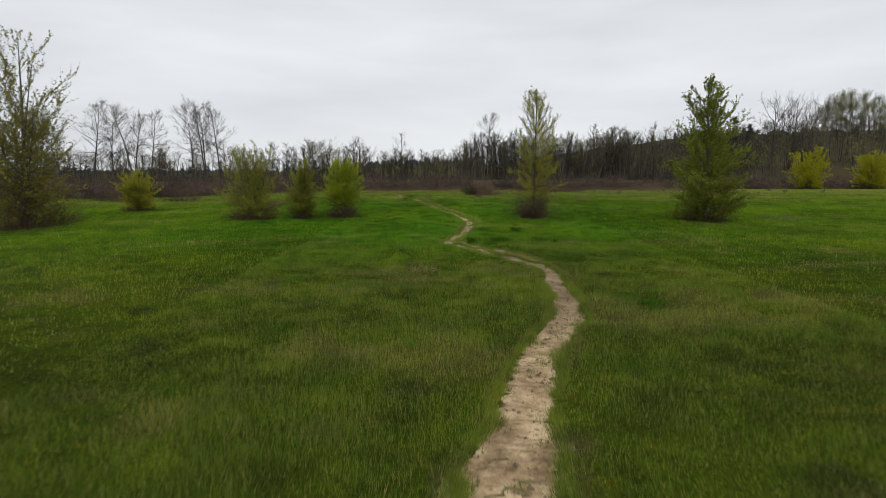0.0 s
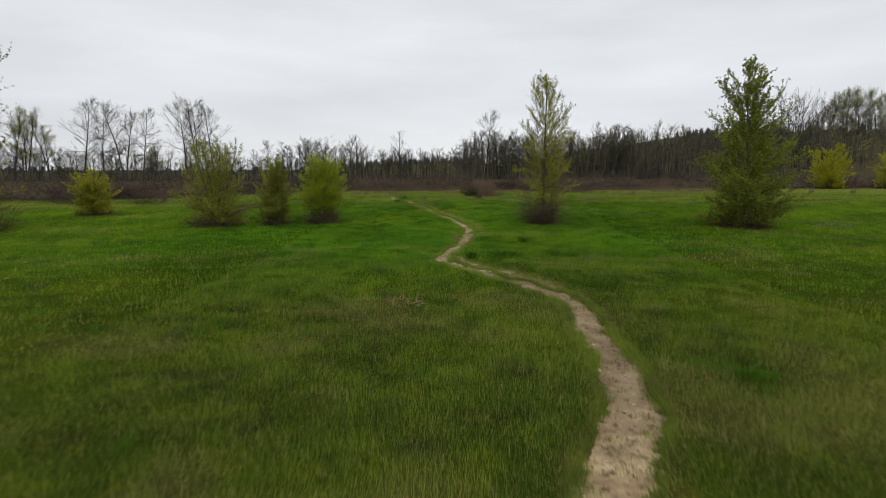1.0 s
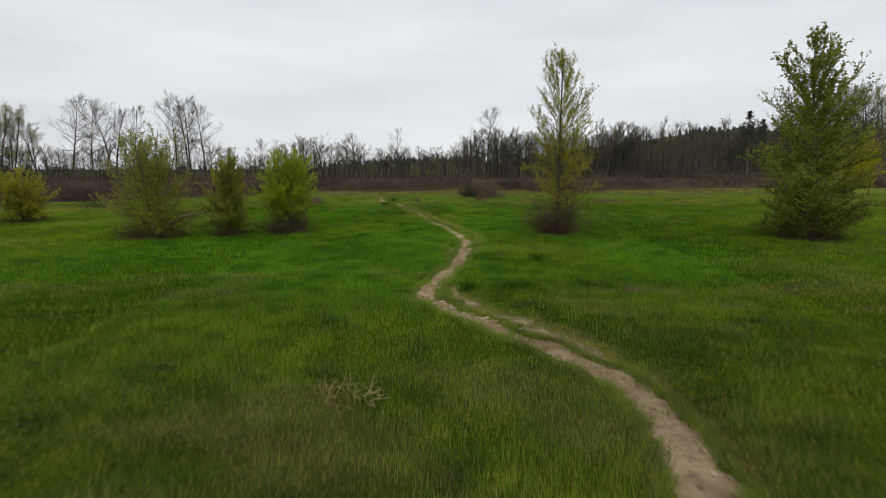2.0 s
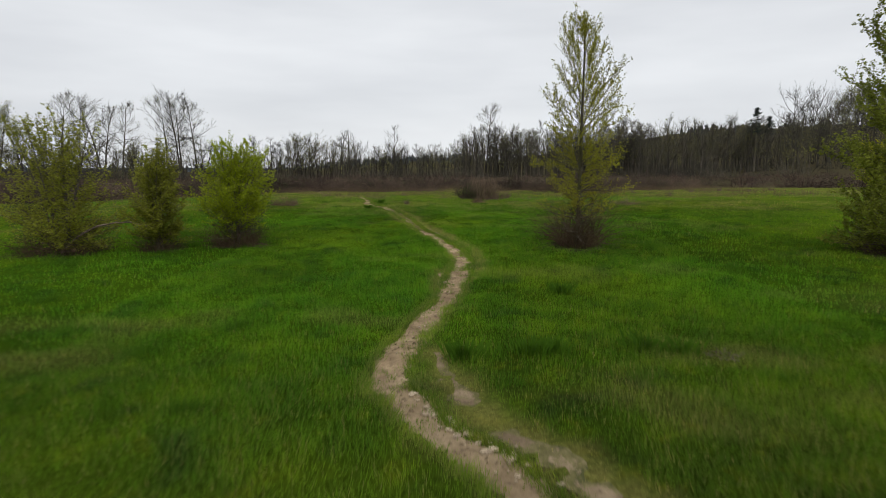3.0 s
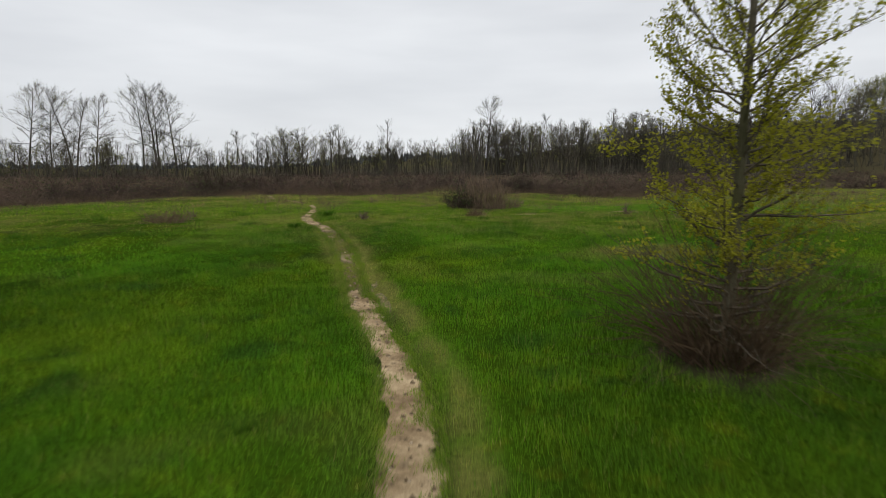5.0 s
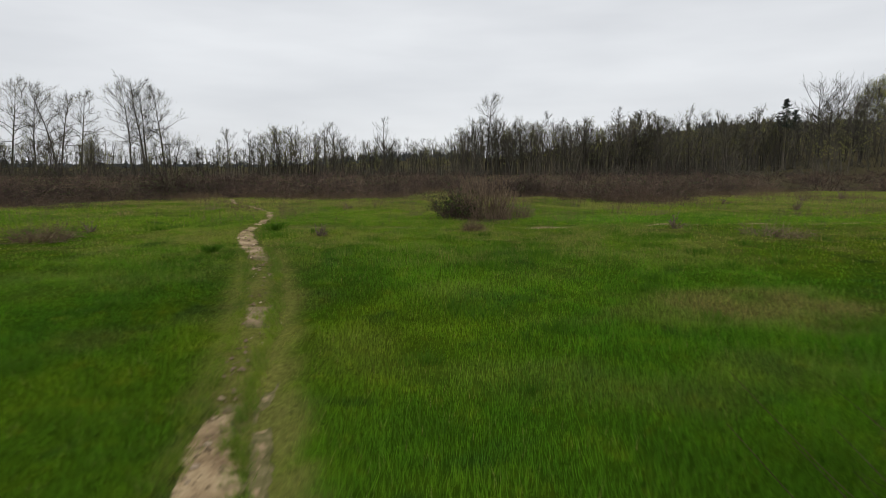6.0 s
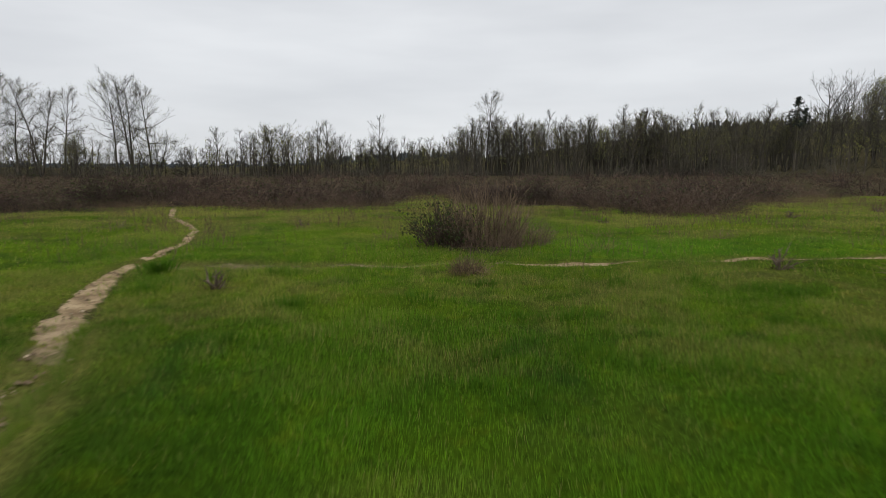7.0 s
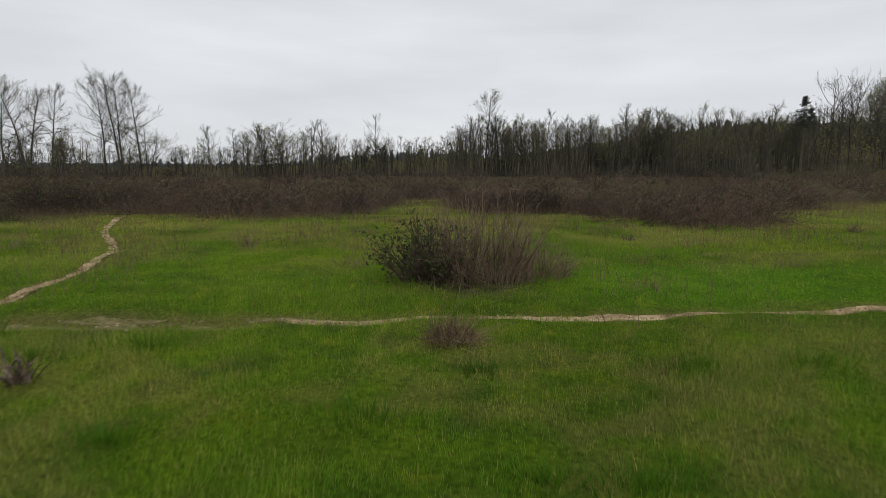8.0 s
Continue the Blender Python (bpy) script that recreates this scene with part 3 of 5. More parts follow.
def build_fringe():
    """Short grass that leans over the trails' edges, and tufts that stand in them."""
    rng = np.random.default_rng(13)
    xs, ys, azs, hs = [], [], [], []
    for trail, per_metre in ((LOWER, 800), (MIDDLE, 420), (UPPER, 60), (CROSSING, 70)):
        p = along(trail, 0.1)
        t = np.gradient(p[:, :2], axis=0)
        t /= np.linalg.norm(t, axis=1, keepdims=True)
        k = rng.integers(0, len(p), int(len(p) * 0.1 * per_metre * 2))
        side = np.where(rng.random(len(k)) < 0.5, 1.0, -1.0)
        ragged = lattice(p[k, 0] * 3 + side * 40, p[k, 1] * 3, 91)
        off = p[k, 2] * 0.5 + 0.14 - 0.27 * ragged * rng.random(len(k)) + rng.normal(size=len(k)) * 0.05
        xs.append(p[k, 0] + t[k, 1] * side * off + rng.normal(size=len(k)) * 0.03)
        ys.append(p[k, 1] - t[k, 0] * side * off + rng.normal(size=len(k)) * 0.03)
        azs.append(np.arctan2(t[k, 0] * side, -t[k, 1] * side) + rng.normal(size=len(k)) * 0.9)
        hs.append((0.05 + 0.10 * ragged) * rng.uniform(0.5, 1.3, len(k)))
        for _ in range(int(len(p) * 0.1 * 5)):
            q = p[rng.integers(len(p))]
            m, r = rng.integers(12, 40), rng.uniform(0.03, 0.10)
            xs.append(q[0] + rng.normal() * q[2] * 0.4 + rng.normal(size=m) * r)
            ys.append(q[1] + rng.normal() * q[2] * 0.4 + rng.normal(size=m) * r)
            azs.append(rng.uniform(0, 6.28, m))
            hs.append(rng.uniform(0.015, 0.06, m))
    x, y, az, h = (np.concatenate(v) for v in (xs, ys, azs, hs))
    keep = (y > 3) & (x < 24) & ((y < 56) | (rng.random(len(x)) < 0.35))
    x, y, az, h = x[keep], y[keep], az[keep], h[keep]
    n = len(x)
    z, f, lean = land(x, y) - 0.05, rng.uniform(0, math.pi, n), h * rng.uniform(0.2, 1.1, n)
    dx, dy = np.cos(f) * 0.004, np.sin(f) * 0.004
    v = np.stack([np.stack([x - dx, y - dy, z], 1), np.stack([x + dx, y + dy, z], 1), np.stack([x + np.cos(az) * lean, y + np.sin(az) * lean, z + 0.03 + h], 1)], 1).reshape(-1, 3)
    dry = np.clip(0.08 + 0.5 * rng.random(n) ** 2, 0, 1)
    me = tri_mesh("trailside_grass", v, np.arange(3 * n).reshape(-1, 3), [("dry", np.repeat(dry, 3)), ("lush", np.repeat(lushness(x, y) * 0.6, 3))])
    me.materials.append(BLADES)
    tagged(new("trailside_grass", me), "short yellowed grass fringing the footpaths", "grass", kind="stuff")


build_fringe()


# ---- trees and shrubs of the meadow ----
def bent(rng, start, way, length, pieces, curl, wobble):
    """A limb as points: it sets out along way and bends upwards by curl."""
    p, d, pts = np.array(start, float), np.array(way, float), [np.array(start, float)]
    d /= np.linalg.norm(d)
    for _ in range(pieces):
        d = d + np.array([0, 0, curl / pieces]) + rng.normal(size=3) * wobble
        d /= np.linalg.norm(d)
        p = p + d * length / pieces
        pts.append(p)
    return pts


def to_segs(pts, r0, r1):
    k = len(pts) - 1
    return [(*pts[i], *pts[i + 1], r0 + (r1 - r0) * i / k, r0 + (r1 - r0) * (i + 1) / k) for i in range(k)]


def at_along(pts, u):
    f = u * (len(pts) - 1)
    i = min(int(f), len(pts) - 2)
    return pts[i] + (pts[i + 1] - pts[i]) * (f - i), pts[i + 1] - pts[i]


def grown(rng, tall, girth, spread, limbs, twigs, per_twig, low=0.08, rise=(0.35, 1.5), stems=1, fan=0.0, leaf_from=0.0, airy=0.0, plume=2.0, wobble=0.1, ragged=(0.5, 1.12)):
    """A young tree: trunk or stems, rising limbs, twigs and leaf places.
    spread(u): the crown's radius at the height u (0 to 1); above plume the limbs are single leafy shoots."""
    trunk, limb, twig, leaf = [], [], [], []
    full = max(spread(u / 20) for u in range(21))
    for s in range(stems):
        turn = 2 * math.pi * s / stems + rng.uniform(-0.4, 0.4)
        k = fan * rng.uniform(0.35, 1.0) if stems > 1 else 0.02
        top = tall * (1.0 if s == 0 else rng.uniform(0.62, 0.98))
        if s == 0 and stems > 1:
            k *= 0.25
        way = (math.cos(turn) * k, math.sin(turn) * k, 1.0)
        axis = bent(rng, (math.cos(turn) * 0.08 * (stems > 1), math.sin(turn) * 0.08 * (stems > 1), -0.12), way, top + 0.12, 9, 0.25 * k, 0.025 if stems > 1 else 0.012)
        g = girth if s == 0 else girth * 0.65
        trunk += to_segs(axis, g, 0.012)
        for i in range(max(6, limbs // stems)):
            u = low + (0.98 - low) * ((i + rng.random()) / max(6, limbs // stems)) ** 1.35
            shoot = u > plume * rng.uniform(0.92, 1.08)
            if shoot and rng.random() < 0.5:
                continue
            start, along_way = at_along(axis, u)
            az = i * 2.39996 + rng.uniform(-0.5, 0.5)
            slope = rise[0] + (rise[1] - rise[0]) * u ** 1.3 + rng.uniform(-0.22, 0.22)
            reach = spread(u) * rng.uniform(*ragged)
            length = max(0.2, reach / math.cos(min(1.22, slope)))
            length = min(length, (1.0 - u) * top / max(0.25, math.sin(max(slope, 0.1))) + 0.25)
            pts = bent(rng, start, (math.cos(az) * math.cos(slope), math.sin(az) * math.cos(slope), math.sin(slope)), length, 5, 0.15 + 0.5 * u, wobble)
            limb.append((length, to_segs(pts, max(0.008, g * (1 - u) * 0.33), 0.004)))
            here = int(min(twigs * 1.5, max(2, round(twigs * (1 - airy * u) * length / full))))
            for k in range(here):
                v = 0.2 + 0.8 * (k + rng.random()) / here
                q, way2 = at_along(pts, min(v, 0.999))
                d = way2 / (np.linalg.norm(way2) + 1e-9) + rng.normal(size=3) * 0.55 + np.array([0, 0, 0.3])
                tl = length * rng.uniform(0.16, 0.38) * (1.15 - 0.5 * v) * (0.42 if shoot else 1.0) + 0.1
                tp = bent(rng, q, d, tl, 2, 0.3, 0.12)
                twig += to_segs(tp, 0.0055, 0.002)
                if u > leaf_from * rng.uniform(0.5, 1.0):
                    for w in rng.random(per_twig):
                        c, _ = at_along(tp, w * 0.999)
                        leaf.append(c + rng.normal(size=3) * 0.035)
            if u > leaf_from:
                for w in rng.uniform(0.3, 1.0, max(2, int(per_twig * length / full))):
                    c, _ = at_along(pts, w * 0.999)
                    leaf.append(c + rng.normal(size=3) * 0.04)
    return trunk, limb, twig, np.array(leaf)


def tangle(rng, count, radius, tall, droop=0.6, thick=0.006):
    """Bare canes that rise from a base and arch over."""
    segs = []
    for _ in range(count):
        a, r = rng.uniform(0, 2 * math.pi), radius * 0.5 * math.sqrt(rng.random())
        out = rng.uniform(0.1, 0.9)
        pts = bent(rng, (math.cos(a) * r, math.sin(a) * r, -0.06), (math.cos(a + rng.normal() * 0.7) * out, math.sin(a + rng.normal() * 0.7) * out, 1.0), tall * rng.uniform(0.5, 1.15), 4, -droop * rng.uniform(0.2, 1.6), 0.26)
        pts = [np.array((p[0], p[1], max(p[2], 0.02 if i else -0.06))) for i, p in enumerate(pts)]
        segs += to_segs(pts, thick * rng.uniform(0.7, 1.5), thick * 0.35)
    return segs


def meadow_tree(name, label, x, y, seed, leaf_material, leaf_size, skirt, category="tree", hang=0.2, dry=CANE_GREY, **shape):
    """A tree of the meadow with its trunk, limbs, leafy crown and a skirt of dead canes."""
    rng = np.random.default_rng(seed)
    root = new(name)
    root.location = (x, y, z_at(x, y))
    tagged(root, label, category, "young trees in the meadow")
    trunk, limb, twig, leaf = grown(rng, **shape)
    stem = part("trunk", rods(trunk, 7), BARK, root)
    limb.sort(key=lambda row: -row[0])
    for _, segs in limb[:14]:
        part("limb", rods(segs, 5), BARK, stem)
    limb = [s for _, segs in limb[14:] for s in segs]
    part("branchwork", joined(rods(limb, 4), rods(twig, 3)), TWIG, root)
    part("crown", leaves(leaf, leaf_size, rng, hang), leaf_material, root)
    if skirt:
        part("dead_undergrowth", rods(tangle(rng, *skirt), 3), dry, root, "tangle of brown dead canes round the foot")
    return root


def profile(*stops):
    """Crown radius by height: rows of height (0 to 1) and radius in metres."""
    us, rs = zip(*stops)
    return lambda u: float(np.interp(u, us, rs))


meadow_tree("cottonwood_tree", "tall young cottonwood with deep green leaves, bushy to the ground", 17.1, 39.7, 101, LEAF_DEEP, 0.09, (300, 2.6, 1.4, 0.9), dry=CANE_DARK,
            tall=8.9, girth=0.13, spread=profile((0, 2.3), (0.12, 2.5), (0.33, 2.55), (0.5, 2.15), (0.7, 1.65), (0.84, 1.0), (0.94, 0.42), (1, 0.12)), plume=0.76, limbs=190, twigs=28, per_twig=15, ragged=(0.45, 1.15), low=0.01, rise=(0.12, 1.15), airy=0.5)
meadow_tree("cottonwood_tree", "slender young cottonwood with airy yellow-green leaves and dark tangled base", 6.2, 41.7, 103, LEAF_OLIVE, 0.052, (560, 1.35, 2.6, 0.6), dry=CANE_DARK,
            tall=8.15, girth=0.11, spread=profile((0, 1.0), (0.15, 1.5), (0.3, 1.75), (0.47, 2.1), (0.58, 1.85), (0.72, 1.4), (0.87, 0.85), (1, 0.1)), limbs=140, twigs=27, per_twig=15, low=0.06, rise=(0.06, 1.06), leaf_from=0.2, airy=0.48, wobble=0.13, ragged=(0.35, 1.15)).scale = (1.0, 0.82, 1.0)
meadow_tree("cottonwood_tree", "big cottonwood with sparse young leaves and several stems", -26.6, 38.5, 107, LEAF_DULL, 0.1, (800, 5.6, 3.0, 0.6), dry=CANE_DARK,
            tall=11.9, girth=0.17, spread=profile((0, 2.8), (0.25, 3.2), (0.6, 3.0), (0.85, 1.8), (1, 0.4)), limbs=230, twigs=16, per_twig=9, low=0.04, rise=(0.3, 1.2), stems=5, fan=0.24, leaf_from=0.04, airy=0.2, plume=0.7)
meadow_tree("willow_shrub", "multi-stemmed olive green willow with a dark bare foot", -12.5, 40.2, 109, LEAF_MIXED, 0.06, (380, 2.6, 1.5, 0.9), dry=CANE_DARK,
            tall=4.8, girth=0.06, spread=profile((0, 1.9), (0.2, 2.0), (0.5, 1.5), (0.75, 0.9), (0.88, 0.5), (1, 0.12)), plume=0.8, limbs=220, twigs=13, per_twig=13, low=0.07, rise=(0.1, 1.2), stems=8, fan=0.36)
meadow_tree("willow_shrub", "narrow upright dull green willow standing between two others", -9.4, 41.0, 111, LEAF_MIXED, 0.06, (200, 1.3, 1.1, 0.9), dry=CANE_DARK,
            tall=4.1, girth=0.05, spread=profile((0, 0.9), (0.3, 1.15), (0.6, 0.95), (0.82, 0.5), (1, 0.1)), plume=0.82, limbs=170, twigs=11, per_twig=13, low=0.1, rise=(0.3, 1.15), stems=4, fan=0.16)
meadow_tree("willow_shrub", "bright lime green young willow with brown dead canes below", -6.9, 42.0, 113, LEAF_LIME, 0.055, (420, 1.5, 1.3, 0.8), dry=CANE_DARK,
            tall=3.85, girth=0.05, spread=profile((0, 0.7), (0.22, 1.3), (0.42, 1.5), (0.65, 1.0), (0.85, 0.42), (1, 0.1)), limbs=210, twigs=12, per_twig=20, low=0.14, rise=(0.2, 1.15), stems=6, fan=0.2, leaf_from=0.3, plume=0.85)
meadow_tree("willow_shrub", "low spreading olive willow bush on dark canes", -24.2, 48.6, 115, LEAF_OLIVE, 0.085, (300, 2.3, 1.0, 1.0), dry=CANE_DARK,
            tall=2.9, girth=0.04, spread=profile((0, 1.0), (0.5, 1.6), (0.8, 1.0), (1, 0.3)), limbs=140, twigs=11, per_twig=11, low=0.15, rise=(0.1, 1.0), stems=7, fan=0.45)
for bx, by, tall, seed in ((59.1, 99.0, 6.4, 121), (69.6, 99.5, 6.0, 123)):
    meadow_tree("willow_shrub", "broad bright yellow-green willow at the edge of the brush", bx, by, seed, LEAF_YELLOW, 0.16, (160, 4.5, 2.0, 0.5), dry=CANE_DARK,
                tall=tall, girth=0.07, spread=profile((0, 2.4), (0.4, 3.1), (0.7, 2.0), (1, 0.4)), limbs=180, twigs=11, per_twig=10, low=0.05, rise=(0.1, 1.15), stems=9, fan=0.5)


def build_fallen_branch(x, y, z, way, length, label):
    rng = np.random.default_rng(131)
    pts = bent(rng, (0, 0, 0), way, length, 6, -1.5, 0.04)
    segs = to_segs(pts, 0.05, 0.02)
    for k in range(5):
        q, d = at_along(pts, 0.45 + 0.1 * k)
        segs += to_segs(bent(rng, q, d / np.linalg.norm(d) + rng.normal(size=3) * 0.6, 0.5, 3, 0.1, 0.1), 0.015, 0.004)
    me = tri_mesh("dead_branch", *rods(segs, 5))
    me.materials.append(DEADWOOD)
    ob = new("dead_branch", me)
    ob.location = (x, y, z)
    tagged(ob, label, "branch")


build_fallen_branch(-12.3, 39.7, z_at(-12.3, 39.7) - 0.05, (0.55, 0.02, 0.95), 3.2, "bare broken branch leaning out of the willow")


# ---- the brown brush ----
def shrub_mesh(name, seed, stems, twigs, radius, tall, thick, leaf=0):
    """A leafless thicket bush: a dome of crowded canes that arch over, side twigs, a few dull leaves."""
    rng = np.random.default_rng(seed)
    segs, thin, ends = [], [], []
    for _ in range(stems):
        a, r = rng.uniform(0, 2 * math.pi), radius * 0.8 * math.sqrt(rng.random())
        h = tall * math.sqrt(max(0.12, 1.0 - (r / radius) ** 2)) * rng.uniform(0.6, 1.08)
        out, a2 = rng.uniform(0.0, 0.9), a + rng.normal() * 0.8
        pts = bent(rng, (math.cos(a) * r, math.sin(a) * r, -0.1), (math.cos(a2) * out, math.sin(a2) * out, 1), h * 1.35, 4, -rng.uniform(0.2, 2.2), 0.14)
        pts = [np.array((p[0], p[1], max(p[2], 0.04 if i else -0.1))) for i, p in enumerate(pts)]
        segs += to_segs(pts[:4], thick * rng.uniform(0.6, 1.2), thick * 0.5)
        thin.append((*pts[3], *pts[4], thick * 0.5))
        for _ in range(twigs):
            q, d = at_along(pts, rng.uniform(0.2, 0.99))
            e = q + (d / (np.linalg.norm(d) + 1e-9) * 0.5 + rng.normal(size=3) * 0.55) * rng.uniform(0.2, 0.55)
            e[2] = max(e[2], 0.03)
            thin.append((*q, *e, thick * 0.5))
            ends.append(e)
    shape = joined(rods(segs, 3), spikes(thin))
    me_shape = joined(shape, leaves(np.array(ends)[rng.random(len(ends)) < leaf], 0.1, rng)) if leaf else shape
    me = tri_mesh(name, *me_shape)
    me.materials.append(CANE)
    if leaf:
        me.materials.append(LEAF_BRAMBLE)
        idx = np.zeros(len(me.polygons), np.int32)
        idx[len(shape[1]):] = 1
        me.polygons.foreach_set("material_index", idx)
    return me


SHRUBS_NEAR = [shrub_mesh("thicket_bush", 201 + k, 110, 9, 1.6, 2.1, 0.011, (0.0, 0.3, 0.08, 0.0)[k]) for k in range(4)]
SHRUBS_FAR = [shrub_mesh("thicket_bush", 211 + k, 34, 7, 2.1, 2.3, 0.028, 0.0) for k in range(4)]


def place_shrub(meshes, rng, x, y, size, tall, label):
    ob = new("thicket_bush", meshes[rng.integers(len(meshes))])
    ob.location = (x, y, z_at(x, y))
    ob.rotation_euler = (0, 0, rng.uniform(0, 6.28))
    ob.scale = (size, size * rng.uniform(0.85, 1.15), tall)
    tagged(ob, label, "shrub", "leafless brush behind the meadow")


def build_thicket():
    rng = np.random.default_rng(221)
    for x in np.arange(-36, 36, 1.6):
        for row in range(4):
            px = x + rng.uniform(-1.0, 1.0)
            py = float(thicket_front(px)) + 1.5 + row * 2.3 + rng.uniform(-0.7, 0.9)
            swell = float(lattice(np.array([px / 4.5]), np.array([py / 4.0]), 57)[0])
            if (px < -17 or px > 18) and swell < 0.4 or rng.random() < 0.07:
                continue
            if -0.6 < px < 4.4 and py < 100 or abs(px + 13.2 + (py - 84) * 0.43) < 1.3:
                continue
            low = 0.75 if row == 0 else 1.0
            place_shrub(SHRUBS_NEAR, rng, px, py, rng.uniform(0.85, 1.35), (0.45 + 0.75 * swell) * low * rng.uniform(0.85, 1.15), "bare brown bramble and rose thicket at the meadow's edge")
    for sx, sy, size, tall in ((-24.3, 57.2, 0.85, 0.75), (-30.5, 58.5, 0.9, 1.0), (-33, 60.5, 1.1, 1.0), (-20.5, 72.5, 0.9, 0.45), (-17.2, 71.5, 0.7, 0.35), (-23.5, 70.0, 1.0, 0.5), (-15.6, 78.0, 0.6, 0.35), (-19.0, 77.5, 0.9, 0.5)):
        place_shrub(SHRUBS_NEAR, rng, sx, sy, size, tall, "dense brown bramble clump standing out into the grass")
    far = []
    for row_y in (92, 100, 110, 122, 137, 155, 176, 198):
        for px in np.arange(-62 - 0.35 * row_y, 70 + 0.4 * row_y, 4.6):
            px, py = px + rng.uniform(-1.8, 1.8), row_y + rng.uniform(-5, 5)
            if py < float(thicket_front(px)) + 2 or (-1.5 < px < 5 and py < 101) or rng.random() < 0.12:
                continue
            swell = float(lattice(np.array([px / 9.0]), np.array([py / 9.0]), 59)[0])
            far.append((px, py, rng.uniform(0.9, 1.5), (0.4 + 0.8 * swell) * rng.uniform(0.8, 1.15)))
    for k in range(60):
        px = rng.uniform(-85, -34) if k % 2 else rng.uniform(34, 110)
        far.append((px, float(thicket_front(px)) + rng.uniform(0, 5), rng.uniform(0.8, 1.3), rng.uniform(0.5, 0.95)))
    scatter("overgrown_brush", SHRUBS_FAR, far, rng, CANE, "leafless brown brush filling the overgrown field")
    # taller undergrowth at the foot of the woods
    far = []
    for k in range(110):
        px, py = rng.uniform(-190, 80), 212 + rng.random() * 60
        py += 0.3 * max(0.0, px - 70)
        far.append((px, py, rng.uniform(1.6, 2.6), rng.uniform(1.5, 2.8) if px > 0 else rng.uniform(1.2, 2.2)))
    for k in range(70):
        px = rng.uniform(65, 300)
        far.append((px, 200 + rng.random() * 110 + 0.33 * (px - 75), rng.uniform(1.8, 3.2), rng.uniform(1.8, 3.2)))
    scatter("woodland_undergrowth", SHRUBS_FAR, far, rng, BARK_FAR, "dark mossy undergrowth at the foot of the woods")


def mesh_arrays(me):
    v, t = np.empty(3 * len(me.vertices), np.float32), np.empty(3 * len(me.polygons), np.int32)
    me.vertices.foreach_get("co", v)
    me.loops.foreach_get("vertex_index", t)
    return v.reshape(-1, 3), t.reshape(-1, 3)


def scatter(name, meshes, spots, rng, material, label):
    """Many plants too far off to tell apart, joined."""
    shapes, pieces = [mesh_arrays(me) for me in meshes], []
    for x, y, size, tall in spots:
        v, t = shapes[rng.integers(len(shapes))]
        a = rng.uniform(0, 6.283)
        turn = np.array([[math.cos(a) * size, -math.sin(a) * size, 0], [math.sin(a) * size, math.cos(a) * size, 0], [0, 0, tall]])
        pieces.append((v @ turn.T + [x, y, z_at(x, y)], t))
    me = tri_mesh(name, *joined(*pieces))
    me.materials.append(material)
    tagged(new(name, me), label, "brush", kind="stuff")


build_thicket()


def build_dead_canes():
    """Pale dead canes that arch out over the front of the brush."""
    rng = np.random.default_rng(227)
    rows = []
    for _ in range(520):
        x = rng.uniform(-30, 34)
        y = float(thicket_front(x)) + rng.uniform(0.3, 6.0)
        if -0.8 < x < 4.6 or abs(x + 13.2 + (y - 84) * 0.43) < 1.5:
            continue
        a = rng.uniform(0, 6.283)
        pts = bent(rng, (x, y, z_at(x, y) + rng.uniform(0.2, 1.2)), (math.cos(a), math.sin(a) - 0.3, rng.uniform(0.2, 1.6)), rng.uniform(0.8, 1.9), 4, -rng.uniform(0.6, 2.0), 0.1)
        rows += to_segs(pts, 0.010, 0.004)
    me = tri_mesh("dead_canes", *rods(rows, 3))
    me.materials.append(CANE_GREY)
    tagged(new("dead_canes", me), "pale dead canes arching through the brown brush", "brush", kind="stuff")


build_dead_canes()


